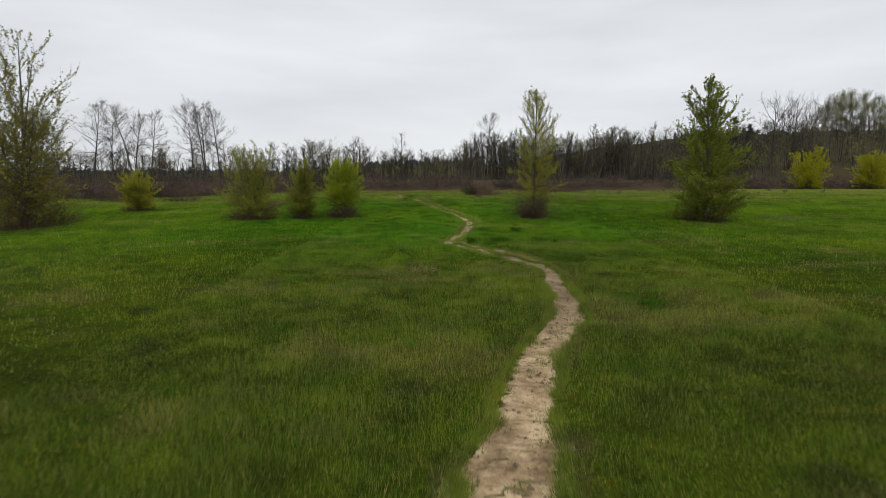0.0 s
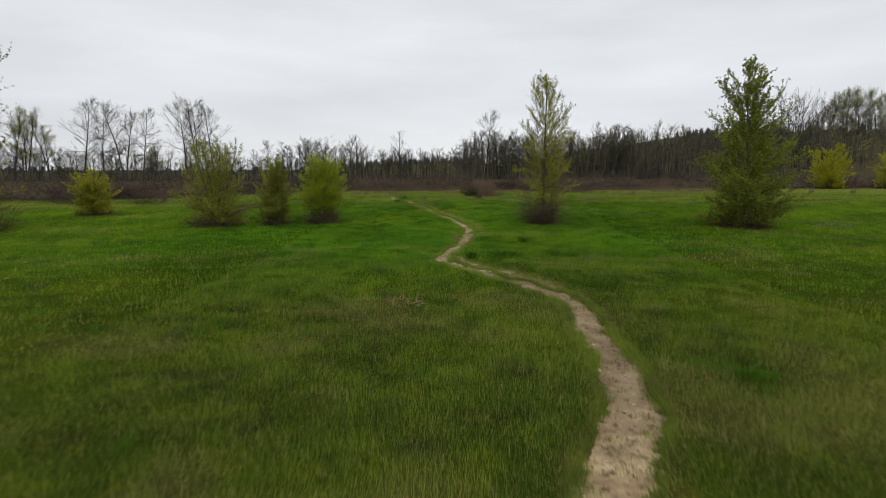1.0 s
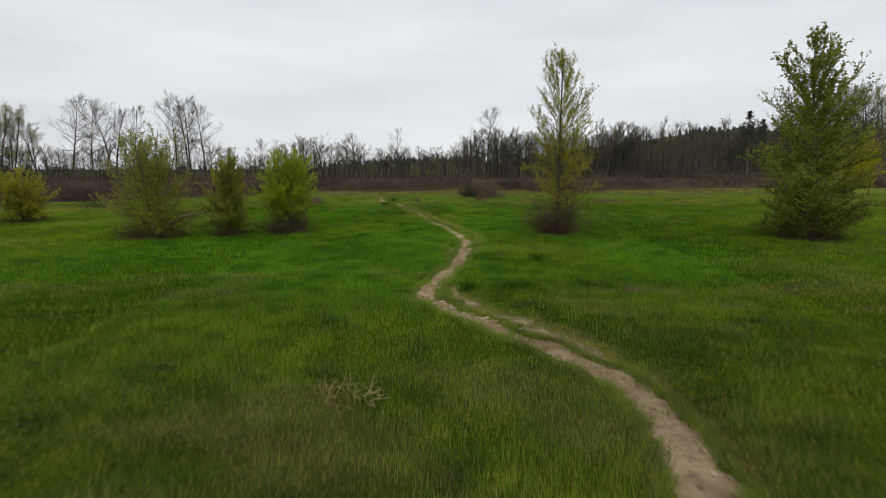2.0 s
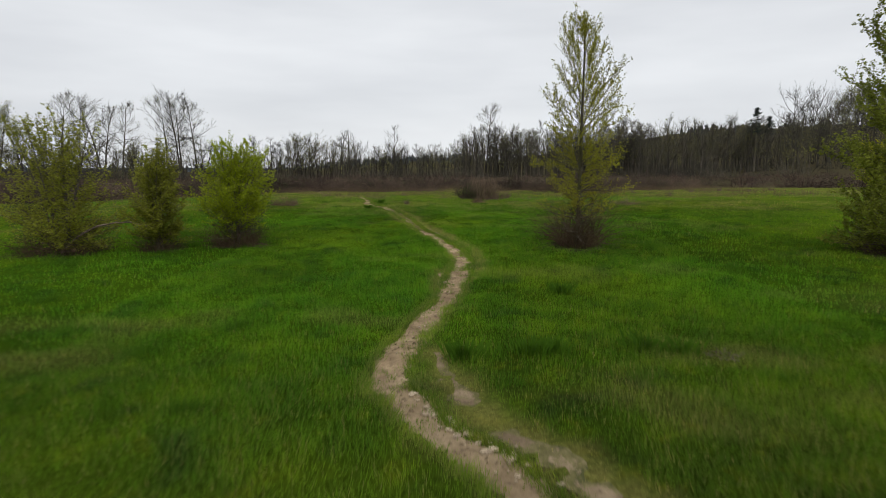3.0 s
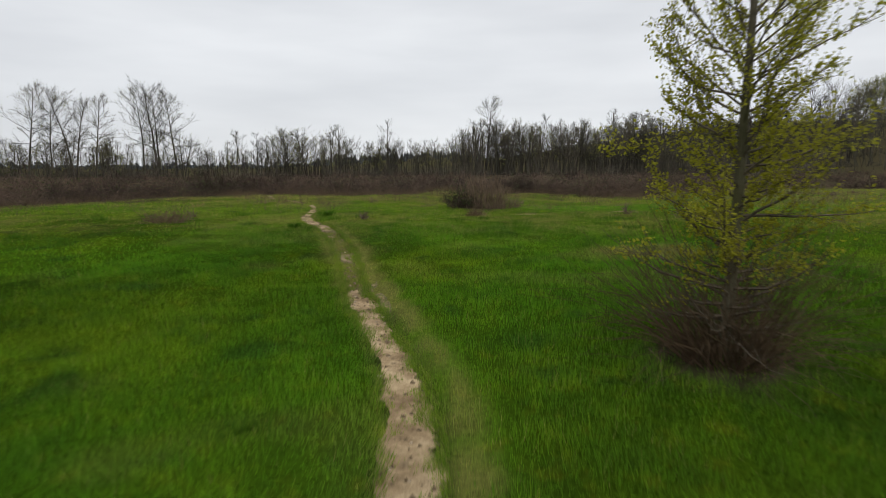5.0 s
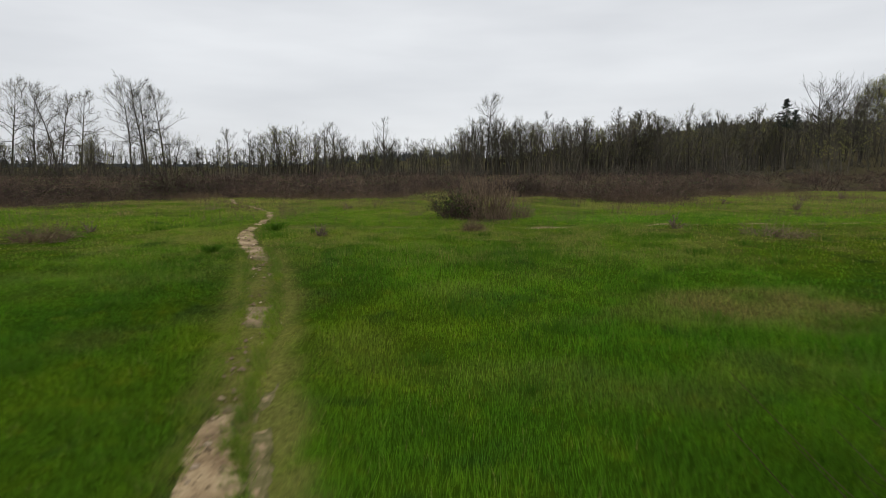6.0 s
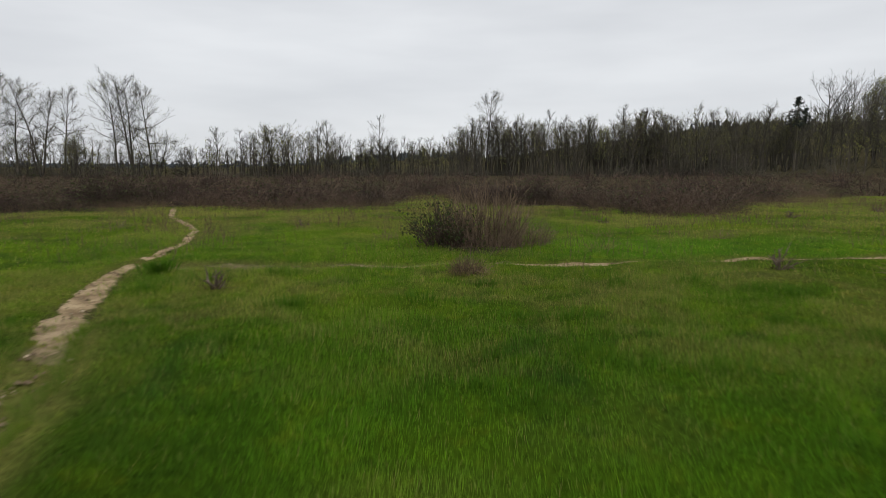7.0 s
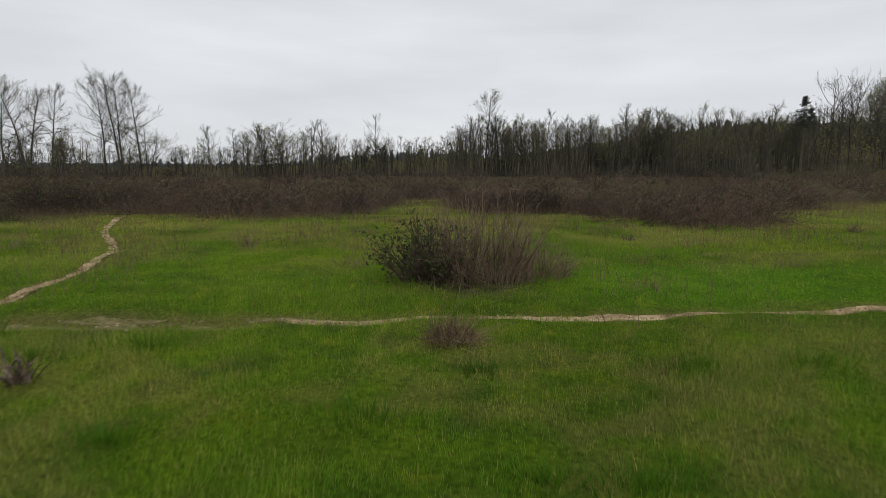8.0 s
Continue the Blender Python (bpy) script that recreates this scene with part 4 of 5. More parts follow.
def build_bramble_mound():
    """The lone clump of canes in the open grass: a dark leafy half and a tall grey half."""
    root = new("bramble_mound")
    root.location = (4.1, 64.9, z_at(4.1, 64.9))
    tagged(root, "lone clump of grey-brown canes with a dark leafy side", "shrub")
    rng = np.random.default_rng(231)

    def canes(count, cx, cy, rx, ry, tall, thick, droop, lean):
        segs, tips = [], []
        for _ in range(count):
            a, r = rng.uniform(0, 6.283), math.sqrt(rng.random())
            px, py = cx + math.cos(a) * rx * r, cy + math.sin(a) * ry * r
            h = tall * (1 - 0.35 * r * r) * rng.uniform(0.45, 1.1)
            pts = bent(rng, (px, py, -0.08), (math.cos(a) * lean * r + rng.normal() * 0.14, math.sin(a) * lean * r + rng.normal() * 0.14, 1), h, 4, -droop * rng.random(), 0.09)
            segs += to_segs(pts, thick * rng.uniform(0.6, 1.5), thick * 0.35)
            for _ in range(4):
                q, d = at_along(pts, rng.uniform(0.25, 0.99))
                e = q + (d * 1.2 + rng.normal(size=3) * 0.25) * rng.uniform(0.3, 0.8)
                segs.append((*q, *e, thick * 0.5, thick * 0.25))
                tips.append(e)
        return segs, tips

    tall_segs, _ = canes(270, 0.15, 0.15, 0.95, 0.75, 1.9, 0.011, 0.35, 0.3)
    part("cane_stand", rods(tall_segs, 3), CANE_GREY, root, "upright grey-brown canes")
    dark_segs, tips = canes(160, -1.05, -0.1, 0.5, 0.5, 1.45, 0.012, 0.7, 0.6)
    part("cane_thicket", rods(dark_segs, 3), CANE, root)
    spots = np.repeat(np.array(tips), 3, 0)
    part("foliage", leaves(spots[::2] + rng.normal(size=spots[::2].shape) * 0.07, 0.08, rng), LEAF_BRAMBLE, root, "dark green bramble leaves")
    low_segs, _ = canes(120, 1.35, 0.2, 0.6, 0.5, 0.95, 0.008, 0.5, 0.5)
    part("cane_fringe", rods(low_segs, 3), CANE_GREY, root)
    base = tangle(rng, 90, 1.9, 0.8, 1.3, 0.009)
    part("cane_litter", rods(base, 3), CANE, root)


build_bramble_mound()


# ---- the woods behind ----
def bare_tree(name, seed, tall, girth, spread, limbs, side, twigs, crown_low, thick=0.035, buds=0, forks=1, rise=(0.75, 1.2), leaf=0.2, wobble=0.16, lift=0.25):
    """A leafless winter tree as meshes: trunk with rising limbs, a crown of branches and fine twigs, and a haze of buds."""
    rng = np.random.default_rng(seed)
    big, small, tips = [], [], []

    def off(d, spread_by, lift):
        d = d / (np.linalg.norm(d) + 1e-9)
        p = np.cross(d, rng.normal(size=3))
        d = d + p / (np.linalg.norm(p) + 1e-9) * spread_by * rng.uniform(0.5, 1.2) + np.array([0, 0, lift])
        return d / np.linalg.norm(d)

    for f in range(forks):
        turn = rng.uniform(0, 6.28)
        k = 0.03 if forks == 1 else 0.17
        top = tall * (1 if f == 0 else rng.uniform(0.75, 0.95))
        axis = bent(rng, (0.35 * f, 0, -0.5), (math.cos(turn) * k, math.sin(turn) * k, 1), top, 8, 0.08, 0.035)
        big += to_segs(axis, girth, 0.05)
        for i in range(limbs):
            u = crown_low + (0.96 - crown_low) * (i + rng.random()) / limbs
            start, _ = at_along(axis, u)
            g = (u - crown_low) / (1 - crown_low)
            az, slope = i * 2.39996 + rng.uniform(-0.7, 0.7), rise[0] + (rise[1] - rise[0]) * g + rng.uniform(-0.32, 0.3)
            length = spread * (0.75 + 0.6 * math.sin(math.pi * min(1.0, 0.1 + g))) * rng.uniform(0.55, 1.15)
            length = min(length, (1.03 - u) * top / math.sin(max(slope, 0.3)) + 0.6)
            pts = bent(rng, start, (math.cos(az) * math.cos(slope), math.sin(az) * math.cos(slope), math.sin(slope)), length, 4, lift + rng.uniform(-0.45, 0.4), wobble)
            big += to_segs(pts, girth * 0.4 * (1.1 - u) + 0.025, 0.022)
            for j in range(side):
                v = 0.2 + 0.78 * (j + rng.random()) / side
                q, d = at_along(pts, v)
                bp = bent(rng, q, off(d, 0.9, 0.1), length * rng.uniform(0.28, 0.5) * (1.25 - 0.6 * v) + 0.4, 2, 0.3, 0.1)
                small.append((*bp[0], *bp[1], thick))
                small.append((*(bp[0] * 0.25 + bp[1] * 0.75), *bp[2], thick * 0.8))
                for _ in range(twigs):
                    q2, d2 = at_along(bp, rng.uniform(0.25, 0.99))
                    e = q2 + off(d2, 0.9, 0.1) * spread * rng.uniform(0.1, 0.26)
                    small.append((*q2, *e, thick * 0.6))
                    tips.append(e)
    made = [("trunk", tri_mesh("trunk", *rods(big, 3)), BARK_FAR), ("crown", tri_mesh("crown", *spikes(small)), BARK_FAR)]
    if buds:
        t = np.array(tips)
        t = t[rng.random(len(t)) < buds]
        made.append(("young_leaves", tri_mesh("young_leaves", *leaves(t + rng.normal(size=t.shape) * 0.2, leaf, rng)), BUD_HAZE))
    return made


def place_tree(made, name, label, x, y, size, turn, group, wide=1.0):
    root = new(name)
    root.location, root.rotation_euler, root.scale = (x, y, z_at(x, y)), (0, 0, turn), (size * wide, size * wide, size)
    tagged(root, label, "tree", group)
    for part_name, me, material in made:
        part(part_name, me, material, root)
    return root


TALL = [bare_tree("bare_tree", 301 + k, 27.0, 0.40, 6.0, 22, 8, 8, 0.34, 0.036, (0.3, 0.6, 0.1)[k], (1, 1, 2)[k], (0.42, 0.95)) for k in range(3)]
LEAFING = [bare_tree("bare_tree", 305 + k, 25.0, 0.36, 5.0, 18, 6, 7, 0.3, 0.044, 1.0, 2, (0.5, 1.05), 0.36) for k in range(2)]
SLIM = [bare_tree("bare_tree", 311 + k, 18.0, 0.22, 3.8, 15, 5, 6, 0.28, 0.036, (0.0, 0.35, 0.5, 0.0)[k], (1, 1, 2, 2)[k], (0.6, 1.15)) for k in range(4)]
ROUND = [bare_tree("bare_tree", 321 + k, 12.0, 0.18, 4.8, 15, 6, 6, 0.22, 0.028, (0.0, 0.4)[k], 2, (0.3, 1.0)) for k in range(2)]
SPRING = bare_tree("bare_tree", 325, 12.0, 0.18, 4.8, 16, 8, 9, 0.22, 0.03, 1.0, 2, (0.25, 1.0), 0.24)


def build_woods():
    rng = np.random.default_rng(331)
    for k, (x, y, h) in enumerate(((-163, 226, 26), (-156, 229, 27), (-149, 226, 24.5), (-144, 232, 22))):
        place_tree(LEAFING[k % 2], "cottonwood_tree", "tall cottonwood with young olive leaves at the edge of the brush", x, y, h / 25, 1.3 * k, "tall bare trees")
    tall_at = ((-131, 231, 29), (-126, 234, 26), (-116, 230, 27.5), (-110, 232, 25.5), (-93.5, 231, 27.5), (-88.5, 230, 28.5), (-84, 232, 27))
    for k, (x, y, h) in enumerate(tall_at):
        place_tree(TALL[k % 3], "cottonwood_tree", "tall bare cottonwood with faint green buds standing above the brush", x, y, h / 27, rng.uniform(0, 6), "tall bare trees")
    place_tree(TALL[0], "cottonwood_tree", "lone tall leafless tree with a fine rounded crown", 16.8, 240, 24.5 / 27, 1.0, "tall bare trees", 1.15)
    place_tree(SLIM[0], "cottonwood_tree", "bare tree rising over low woods", -15.2, 230, 17.5 / 18, 2.0, "tall bare trees")
    for k, (x, y, top) in enumerate(((166, 310, 37.5), (176, 313, 38.5), (185, 312, 37), (192, 316, 36), (246, 398, 49), (256, 400, 52), (266, 402, 52.5), (277, 402, 52), (288, 405, 50), (300, 400, 51))):
        made = ROUND[0] if k < 4 else SPRING
        h = top - z_at(x, y)
        place_tree(made, "bare_tree", "broad round-crowned bare tree on top of the slope" if k < 4 else "broad tree with pale green spring leaves on the slope", x, y, h / 12, 0.7 * k, "trees on the slope", 0.8 + 0.25 * (k % 3 == 0))
    # low woods across the left, higher and closer woods towards the right
    count = 0
    while count < 300:
        x, y = rng.uniform(-190, 150), 222 + 60 * rng.random() ** 1.3
        if x < -70:
            h, gap = rng.uniform(8, 14), 0.35
        elif x < -28:
            h, gap = rng.uniform(10.5, 17), 0.2
        elif x < 10:
            h, gap = rng.uniform(8.5, 13), 0.25
        else:
            h, gap = rng.uniform(13.5, 18.5) + 2.5 * min(1.0, (x - 10) / 60), 0.0
            y += 0.25 * max(0.0, x - 60)
        if rng.random() < gap:
            continue
        kind = SLIM if (x > 10 or rng.random() < 0.85) else ROUND
        ref = 18.0 if kind is SLIM else 12.0
        place_tree(kind[rng.integers(len(kind))], "bare_tree", "leafless mossy tree in the woods behind the field", x, y, h / ref, rng.uniform(0, 6.28), "woods behind the field", rng.uniform(0.9, 1.25) * (1.0 if h > 14 else 1.15))
        count += 1


build_woods()


def pole_tree(rng, x, y, tall, wide):
    """A slim woodland tree among many: a stem and steeply rising limbs with a few twigs, as rows for spikes."""
    z = z_at(x, y) - 0.3
    lean = rng.normal(size=2) * 0.06 * tall
    rows, tips = [(x, y, z, x + lean[0], y + lean[1], z + tall, 0.16 + 0.006 * tall)], []
    low = rng.uniform(0.18, 0.4)
    for k in range(15):
        u = low + (0.97 - low) * (k + rng.random()) / 15
        a, slope = rng.uniform(0, 6.283), 0.55 + 0.55 * u + rng.uniform(-0.2, 0.2)
        reach = min(wide * (1.25 - 0.75 * u) * rng.uniform(0.5, 1.2) / math.cos(min(slope, 1.3)) * 0.6, (1.03 - u) * tall + 0.8)
        s = np.array((x + lean[0] * u, y + lean[1] * u, z + tall * u))
        e = s + np.array((math.cos(a) * math.cos(slope), math.sin(a) * math.cos(slope), math.sin(slope))) * reach
        rows.append((*s, *e, 0.06))
        for _ in range(4):
            q = s + (e - s) * rng.uniform(0.3, 0.95)
            t = q + ((e - s) / reach + rng.normal(size=3) * 0.5 + np.array((0, 0, 0.25))) * reach * rng.uniform(0.2, 0.45)
            rows.append((*q, *t, 0.042))
            tips.append(t)
    return rows, tips


def build_dense_woods():
    """The close-grown woods behind and on the slope, too many trees to count."""
    rng = np.random.default_rng(341)
    wood, tips = [], []

    def grow(x, y, tall, budding):
        rows, ends = pole_tree(rng, x, y, tall, tall * rng.uniform(0.16, 0.26))
        wood.extend(rows)
        if rng.random() < budding:
            tips.extend(ends)
    for _ in range(170):
        grow(rng.uniform(-230, -28), rng.uniform(238, 300), rng.uniform(5, 9.5), 0.15)
    for _ in range(130):
        grow(rng.uniform(-75, 12), rng.uniform(236, 290), rng.uniform(6, 10.5), 0.25)
    for _ in range(330):
        x = rng.uniform(8, 130)
        grow(x, rng.uniform(232, 285) + 0.2 * max(0.0, x - 60), rng.uniform(11, 16.5), 0.2)
    for _ in range(760):
        x = 60 + 380 * rng.random() ** 1.15
        grow(x, rng.uniform(225, 380) + 0.36 * (x - 60), rng.uniform(9, 15.5), 0.35)
    for _ in range(330):
        x = rng.uniform(110, 330)
        grow(x, rng.uniform(190, 300) + 0.36 * (x - 60), rng.uniform(7, 12), 0.4)
    for name, shape, material, label in (("close_grown_woods", spikes(wood), BARK_FAR, "dense leafless grey-brown woods behind the field and on the slope"), ("woodland_buds", leaves(np.array(tips), 0.34, rng), BUD_HAZE, "faint yellow-green spring buds on the far woods")):
        me = tri_mesh(name, *shape)
        me.materials.append(material)
        tagged(new(name, me), label, "woods", kind="stuff")


build_dense_woods()


def far_trees(name, count, seed, x_range, y_range, tall, blunt, material, label):
    """Distant treetops: ragged stacked tiers, too many and too far to count."""
    rng = np.random.default_rng(seed)
    vs, ts, o = [], [], 0
    for k in range(count):
        x, y = rng.uniform(*x_range), rng.uniform(*y_range)
        h, z = rng.uniform(*tall) + 4 * (rng.random() < 0.08), z_at(x, y)
        for tier in range(4):
            r, z0, z1 = (1.0 + h * 0.2) * (1 - tier * (0.22 - 0.13 * blunt)) * rng.uniform(0.8, 1.2), z + h * (0.1 + 0.2 * tier), z + h * (0.45 + (0.185 - 0.03 * blunt) * tier)
            spin, ax, ay = rng.uniform(0, 6.28), rng.normal() * blunt * 0.8, rng.normal() * blunt * 0.8
            ring = [(x + ax + math.cos(spin + q * 1.0472) * r * (1, 0.6)[q % 2], y + ay + math.sin(spin + q * 1.0472) * r * (1, 0.6)[q % 2], z0 - (0, 0.8)[q % 2]) for q in range(6)]
            vs += ring + [(x + ax, y + ay, z1)]
            ts += [(o + q, o + (q + 1) % 6, o + 6) for q in range(6)]
            o += 7
    me = tri_mesh(name, vs, ts)
    me.materials.append(material)
    tagged(new(name, me), label, "woods", kind="stuff")


# the ridge trees carry distance haze in their base colour
far_trees("ridge_conifers", 240, 351, (-115, 45), (560, 740), (2.5, 8.5), 0.0, RIDGE_HAZE, "dark fir trees along the distant low ridge, haze painted into their colour")
far_trees("ridge_conifers", 26, 357, (214, 244), (520, 600), (4, 9), 0.0, RIDGE_HAZE, "clump of dark firs showing over the woods, greyed with painted haze")
far_trees("slope_woods", 620, 359, (130, 430), (390, 560), (3, 7.5), 1.0, BARK_FAR, "grey-brown leafless treetops along the wooded slope")
far_trees("ridge_woods", 1100, 355, (-640, -60), (540, 720), (1.2, 3.2), 1.0, RIDGE_HAZE, "low wooded ridge far behind the field, painted blue-grey for haze")


def build_fir(x, y, tall, seed):
    rng = np.random.default_rng(seed)
    root = new("fir_tree")
    root.location = (x, y, z_at(x, y))
    tagged(root, "lone dark fir with a bare pale trunk above the woods", "tree", "firs above the woods")
    part("trunk", rods(to_segs([np.array((0, 0, -0.4)), np.array((0.1, 0, tall * 0.5)), np.array((0, 0, tall))], 0.4, 0.05), 6), BARK, root)
    segs, spots = [], []
    for k in range(90):
        u = rng.uniform(0.62, 0.99)
        a, r = rng.uniform(0, 6.28), tall * 0.16 * min(1.0, (1.05 - u) / 0.3) * rng.uniform(0.35, 1.2) + 0.2
        s, e = np.array((0, 0, tall * u)), np.array((math.cos(a) * r, math.sin(a) * r, tall * u - r * 0.15))
        segs.append((*s, *e, 0.06, 0.02))
        for w in rng.random(26):
            spots.append(s + (e - s) * w + rng.normal(size=3) * 0.16)
    part("boughs", rods(segs, 3), BARK, root)
    part("needles", leaves(np.array(spots), 0.3, rng), NEEDLE, root)


build_fir(112, 238, 23.0, 361)
build_fir(136, 275, 20.0, 363)


# ---- small things in the grass ----
def stump(x, y, tall, seed, lean=0.15):
    """A gnawed, forked stub of an old shrub with a few dead twigs."""
    rng = np.random.default_rng(seed)
    root = new("shrub_stump")
    root.location = (x, y, z_at(x, y))
    tagged(root, "small gnarled brown shrub stump in the grass", "stump", "stumps in the meadow")
    segs = []
    for k in range(9):
        a = k * 0.75 + rng.uniform(-0.4, 0.4)
        pts = bent(rng, (0.03 * math.cos(a), 0.03 * math.sin(a), -0.08), (math.cos(a) * 0.4 + lean, math.sin(a) * 0.4, 1), tall * rng.uniform(0.6, 1.45), 4, 0.1, 0.24)
        segs += to_segs(pts, 0.036 * rng.uniform(0.5, 1.3), 0.008)
        for _ in range(3):
            q, d = at_along(pts, rng.uniform(0.3, 0.95))
            segs += to_segs([q, q + (d / np.linalg.norm(d) + rng.normal(size=3) * 0.7) * tall * rng.uniform(0.12, 0.35)], 0.012, 0.003)
    part("stub", rods(segs, 5), DEADWOOD, root)
    part("dead_tangle", rods(tangle(rng, 26, 0.35, tall * 1.1, 0.5, 0.005), 3), CANE_DARK, root)


for k, (sx, sy, tall) in enumerate(((-1.35, 58.7, 0.42), (10.3, 60.5, 0.42), (20.4, 70.8, 0.42), (18.3, 74.2, 0.36), (-8.9, 59.4, 0.35), (9.6, 72.4, 0.3), (25.5, 79.0, 0.4), (29.0, 80.5, 0.45), (30.5, 77.5, 0.4), (35.0, 82.0, 0.4), (42.0, 79.0, 0.5), (41.0, 73.5, 0.5), (44.0, 71.0, 0.5), (-2.2, 69.6, 0.35))):
    stump(sx, sy, tall, 401 + k)


def weed_clump(x, y, seed, count, tall, radius, material, label, name="weed_clump", droop=0.5, thick=0.004):
    rng = np.random.default_rng(seed)
    me = tri_mesh(name, *rods(tangle(rng, count, radius, tall, droop, thick), 3))
    me.materials.append(material)
    ob = new(name, me)
    ob.location = (x, y, z_at(x, y))
    tagged(ob, label, "weeds", "dry weeds in the meadow")


weed_clump(3.5, 60.35, 421, 420, 0.46, 0.42, CANE_BROWN, "brown dry grass clump with bare stalks beside the cross path", "dry_grass_clump", 0.9, 0.006)
weed_clump(3.5, 60.3, 425, 130, 0.45, 0.75, STRAW, "pale dry grass round a brown clump", "dry_grass_clump", 0.7, 0.004)
weed_clump(3.65, 60.4, 423, 5, 1.1, 0.5, CANE_GREY, "few tall bare stalks rising from a dry clump", "stalk_clump", 0.2, 0.006)
for k, (wx, wy, tall) in enumerate(((-2.0, 68.9, 0.75), (-8.6, 68.8, 0.6), (-2.4, 70.2, 0.7), (1.2, 66.5, 0.5), (8.2, 67.2, 0.55), (12.0, 66.8, 0.5), (-5.2, 74.2, 0.8), (0.6, 73.0, 0.7), (-11.5, 66.5, 0.6), (5.8, 70.5, 0.6), (7.2, 63.8, 0.5))):
    weed_clump(wx, wy, 431 + k, 45, tall, 0.7, CANE_GREY if k % 2 else STRAW, "thin dry weed stalks standing in the grass")
weed_clump(-9.0, 57.2, 451, 330, 0.75, 1.5, CANE_BROWN, "low heap of brown dead stalks", "brush_pile", 0.7, 0.007)
weed_clump(13.2, 59.6, 453, 220, 0.6, 1.9, CANE_GREY, "low heap of grey dead twigs in the grass", "brush_pile", 1.0, 0.008)
weed_clump(-0.7, 20.9, 455, 90, 0.4, 0.9, STRAW, "small spray of pale dead stalks lying in grass", "brush_pile", 1.3, 0.009)
weed_clump(5.8, 28.5, 457, 50, 0.25, 0.45, DEADWOOD, "small heap of broken dead twigs", "brush_pile", 1.6, 0.007)
weed_clump(22.0, 39.9, 459, 110, 0.4, 2.2, DEADWOOD, "brown fallen branches lying beside the cottonwood", "brush_pile", 1.7, 0.014)


def build_dry_stalks():
    """Thin dead stems that stand in the rough grass before the brush."""
    rng = np.random.default_rng(461)
    x, y = rng.uniform(-24, 34, 52000), 58 + 40 * rng.random(52000) ** 0.8
    rough = lattice(x / 2.2, y / 2.2, 97) * 0.6 + lattice(x / 0.7, y / 0.7, 99) * 0.4
    front = thicket_front(x)
    keep = (rng.random(len(x)) < ease(0.42, 0.72, rough) * ease(58, 68, y) + 0.5 * ease(6, 1, np.abs(y - front))) & (looked_up(near_trail, x, y) > 0.15) & (y < front + 3)
    x, y = x[keep], y[keep]
    n = len(x)
    h, a, k = rng.uniform(0.25, 0.75, n), rng.uniform(0, 6.283, n), rng.uniform(0.05, 0.5, n)
    z = height(x, y)
    rows = np.stack([x, y, z - 0.03, x + np.cos(a) * h * k, y + np.sin(a) * h * k, z + h, np.full(n, 0.006)], 1)
    me = tri_mesh("dry_stalks", *spikes(rows))
    me.materials.append(CANE_BROWN)
    tagged(new("dry_stalks", me), "thin brown dead stems standing in rough grass", "weeds", kind="stuff")


build_dry_stalks()


def grass_tuft(x, y, seed, count, tall, radius, label, material=TUFT):
    """A taller, darker tuft of broad blades."""
    rng = np.random.default_rng(seed)
    a, r = rng.uniform(0, 6.283, count), radius * np.abs(rng.normal(size=count)) * 0.5
    b = np.stack([np.cos(a) * r, np.sin(a) * r, np.full(count, -0.02)], 1)
    h, f = tall * rng.uniform(0.5, 1.15, count), rng.uniform(0, 6.283, count)
    side = np.stack([np.cos(f), np.sin(f), np.zeros(count)], 1) * 0.008
    out = np.stack([np.cos(a), np.sin(a), np.zeros(count)], 1) * (h * rng.uniform(0.15, 0.6, count))[:, None]
    up = np.stack([np.zeros(count), np.zeros(count), h], 1)
    v = np.stack([b - side, b + side, b + out * 0.35 + up * 0.65 + side * 0.7, b + out + up], 1).reshape(-1, 3)
    o = (np.arange(count) * 4)[:, None]
    me = tri_mesh("grass_tuft", v, np.stack([np.hstack([o, o + 1, o + 2]), np.hstack([o, o + 2, o + 3])], 1).reshape(-1, 3))
    me.materials.append(material)
    ob = new("grass_tuft", me)
    ob.location = (x, y, z_at(x, y))
    tagged(ob, label, "grass", "grass tufts in the meadow")


for k, (gx, gy, tall, radius) in enumerate(((5.1, 15.1, 0.24, 0.6), (-3.2, 60.5, 0.28, 0.3), (-3.4, 55.2, 0.2, 0.25), (1.4, 28.4, 0.3, 0.3), (2.5, 28.6, 0.3, 0.35), (2.95, 28.7, 0.28, 0.3), (4.6, 29.0, 0.28, 0.5), (5.2, 28.8, 0.25, 0.4), (4.05, 33.8, 0.3, 0.35))):
    grass_tuft(gx, gy, 471 + k, 170, tall, radius, "dark green taller grass tuft in the meadow")


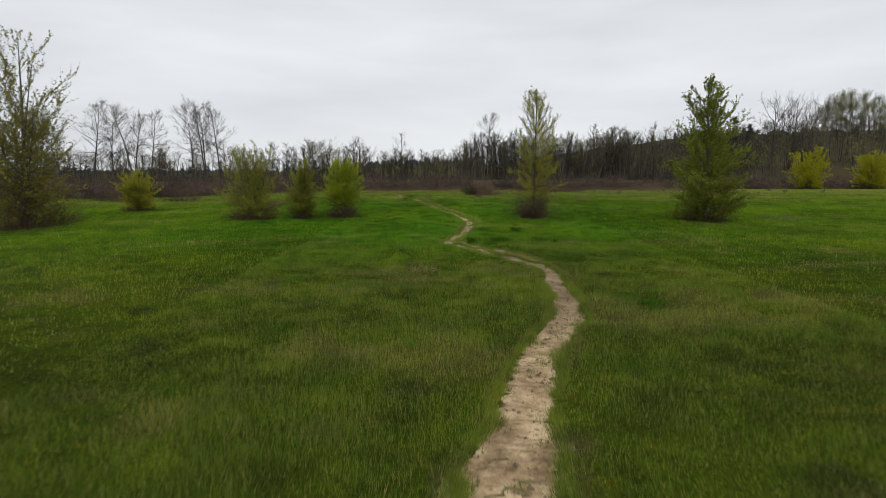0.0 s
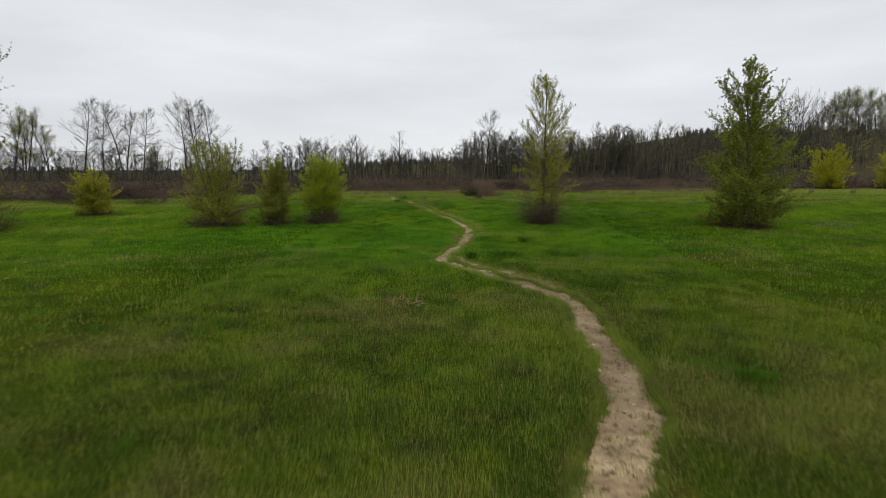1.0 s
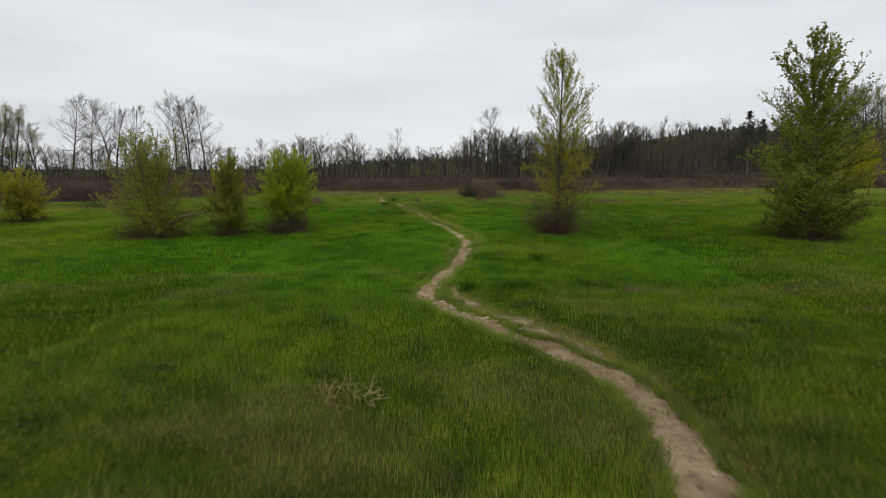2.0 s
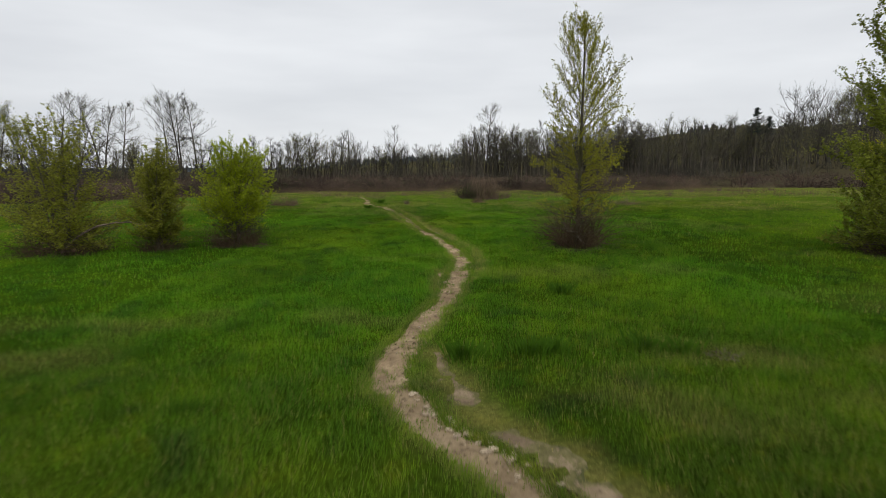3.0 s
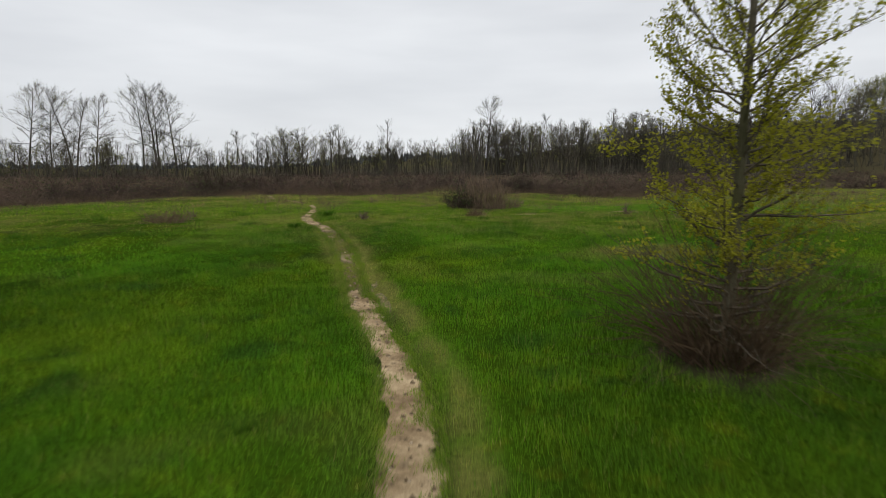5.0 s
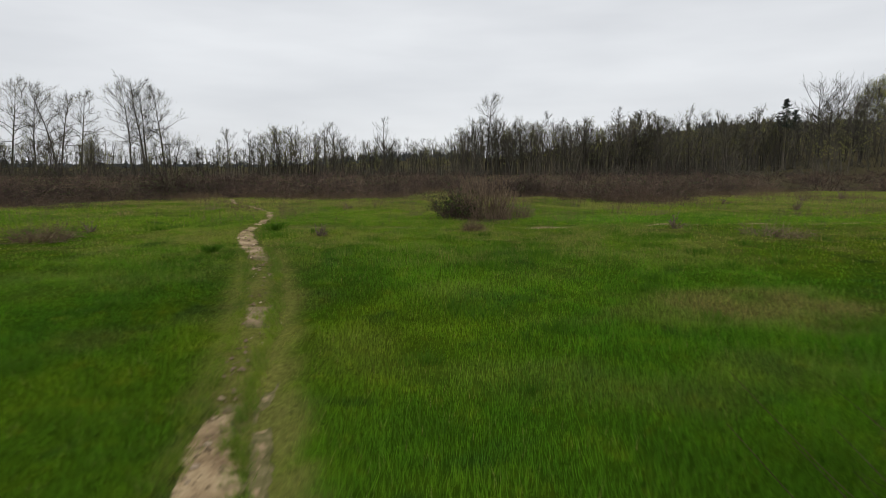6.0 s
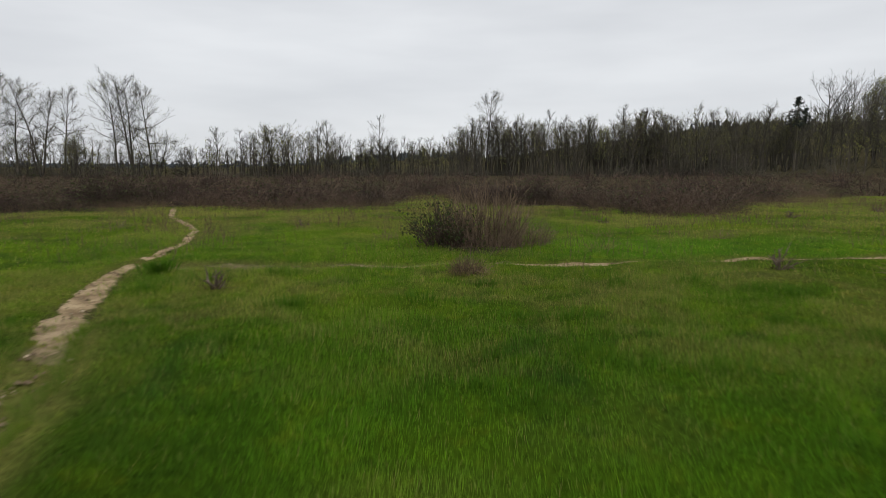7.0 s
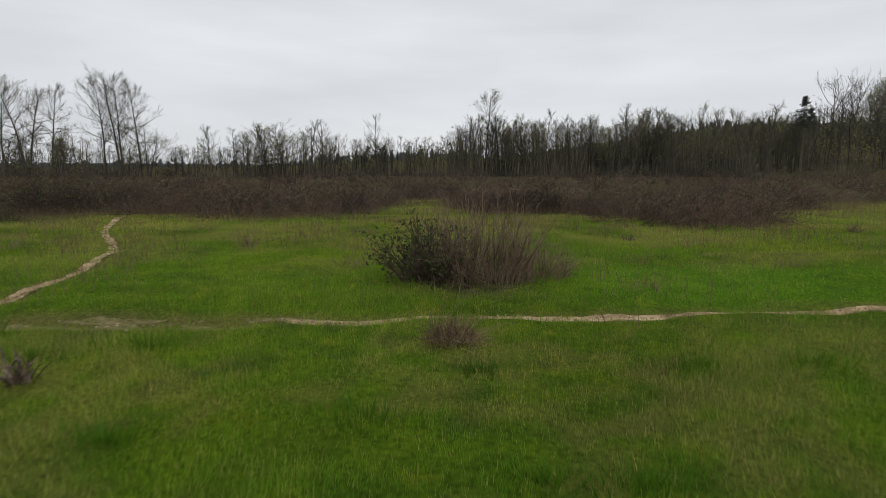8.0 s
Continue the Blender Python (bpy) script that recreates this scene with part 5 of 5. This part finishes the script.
def build_tussocks():
    """Darker tussocks that mottle the meadow."""
    rng = np.random.default_rng(491)
    vs = []
    for _ in range(260):
        x, y = rng.uniform(-13, 15), rng.uniform(7, 60)
        if looked_up(near_wear, np.array([x]), np.array([y]))[0] < 0.5:
            continue
        n, tall, wide = rng.integers(70, 150), rng.uniform(0.14, 0.26), rng.uniform(0.15, 0.4)
        a, r = rng.uniform(0, 6.283, n), np.abs(rng.normal(size=n)) * wide
        bx, by = x + np.cos(a) * r * 1.3, y + np.sin(a) * r
        h, f = tall * rng.uniform(0.5, 1.15, n), rng.uniform(0, 6.283, n)
        bz = height(bx, by) - 0.02
        w = 0.004 + 0.00012 * y
        out = h * rng.uniform(0.1, 0.6, n)
        vs.append(np.stack([np.stack([bx - np.cos(f) * w, by - np.sin(f) * w, bz], 1), np.stack([bx + np.cos(f) * w, by + np.sin(f) * w, bz], 1), np.stack([bx + np.cos(a) * out, by + np.sin(a) * out, bz + h], 1)], 1).reshape(-1, 3))
    v = np.vstack(vs)
    me = tri_mesh("tussocks", v, np.arange(len(v)).reshape(-1, 3))
    me.materials.append(TUFT)
    tagged(new("tussocks", me), "scattered darker green tussocks in the meadow", "grass", kind="stuff")


build_tussocks()


def build_stones():
    """Stones and clods on the trails."""
    rng = np.random.default_rng(501)
    base = bmesh.new()
    bmesh.ops.create_icosphere(base, subdivisions=1, radius=1.0)
    shapes = []
    for k in range(5):
        me = bpy.data.meshes.new("stone")
        bm = base.copy()
        for v in bm.verts:
            v.co *= 0.75 + 0.5 * rng.random()
            v.co.z *= 0.6
        bm.to_mesh(me)
        bm.free()
        me.materials.append(STONE)
        shapes.append(me)
    base.free()

    def put(x, y, size, sunk=0.25):
        ob = new("stone", shapes[rng.integers(5)])
        ob.location = (x, y, float(land(np.array([x]), np.array([y]))[0]) - 0.04 + size * (0.6 - sunk) * 0.5)
        ob.scale = (size * rng.uniform(0.8, 1.3), size, size * rng.uniform(0.6, 1.0))
        ob.rotation_euler = (0, 0, rng.uniform(0, 6.28))
        tagged(ob, "small pale stone half sunk in the trodden earth", "stone", "stones on the footpath")

    put(1.1, 35.1, 0.085, 0.0)
    put(2.89, 15.54, 0.07, 0.0)
    # a scatter of pale stones along one edge of the trail
    edge = along([(2.35, 23.8, .1), (1.88, 24.4, .1), (1.46, 25.05, .1), (1.0, 25.8, .1), (0.62, 26.7, .1)], 0.1)
    for _ in range(70):
        x, y, w = edge[rng.integers(len(edge))]
        put(x + rng.normal() * 0.1, y + rng.normal() * 0.1, 0.015 + 0.045 * rng.random() ** 1.6, 0.1)
    for trail, count in ((LOWER, 60), (MIDDLE, 60), (UPPER, 20), (CROSSING, 45)):
        line = along(trail, 0.1)
        for _ in range(count):
            x, y, w = line[rng.integers(len(line))]
            if y < 4 or x > 12:
                continue
            put(x + rng.normal() * w * 0.42, y + rng.normal() * w * 0.25, 0.014 + 0.03 * rng.random() ** 2)


build_stones()


def build_path_specks():
    """Clods of darker soil on the footpaths, also added for specks of shadow, footprints and grass."""
    rng = np.random.default_rng(511)
    vs, ts, o = [], [], 0
    for trail, per_metre in ((LOWER, 15), (MIDDLE, 14), (UPPER, 5), (CROSSING, 8)):
        p = along(trail, 0.1)
        for _ in range(int(len(p) * 0.1 * per_metre)):
            x, y, w = p[rng.integers(len(p))]
            x, y = x + rng.uniform(-0.5, 0.5) * w, y + rng.uniform(-0.1, 0.1)
            if y < 4:
                continue
            r = 0.012 + 0.035 * rng.random() ** 3
            z = z_at(x, y) - 0.045
            a = rng.uniform(0, 6.28)
            ring = [(x + math.cos(a + q * 1.2566) * r * rng.uniform(0.6, 1.7), y + math.sin(a + q * 1.2566) * r * rng.uniform(0.6, 1.3), z) for q in range(5)]
            vs += ring + [(x, y, z + 0.012 + r * rng.uniform(0.5, 0.9))]
            ts += [(o + q, o + (q + 1) % 5, o + 5) for q in range(5)]
            o += 6
    me = tri_mesh("path_specks", vs, ts)
    me.materials.append(DIRT)
    tagged(new("path_specks", me), "brown specks strewn over the footpaths, in for soil crumbs, small shadows and footprints", "soil", kind="stuff")


build_path_specks()
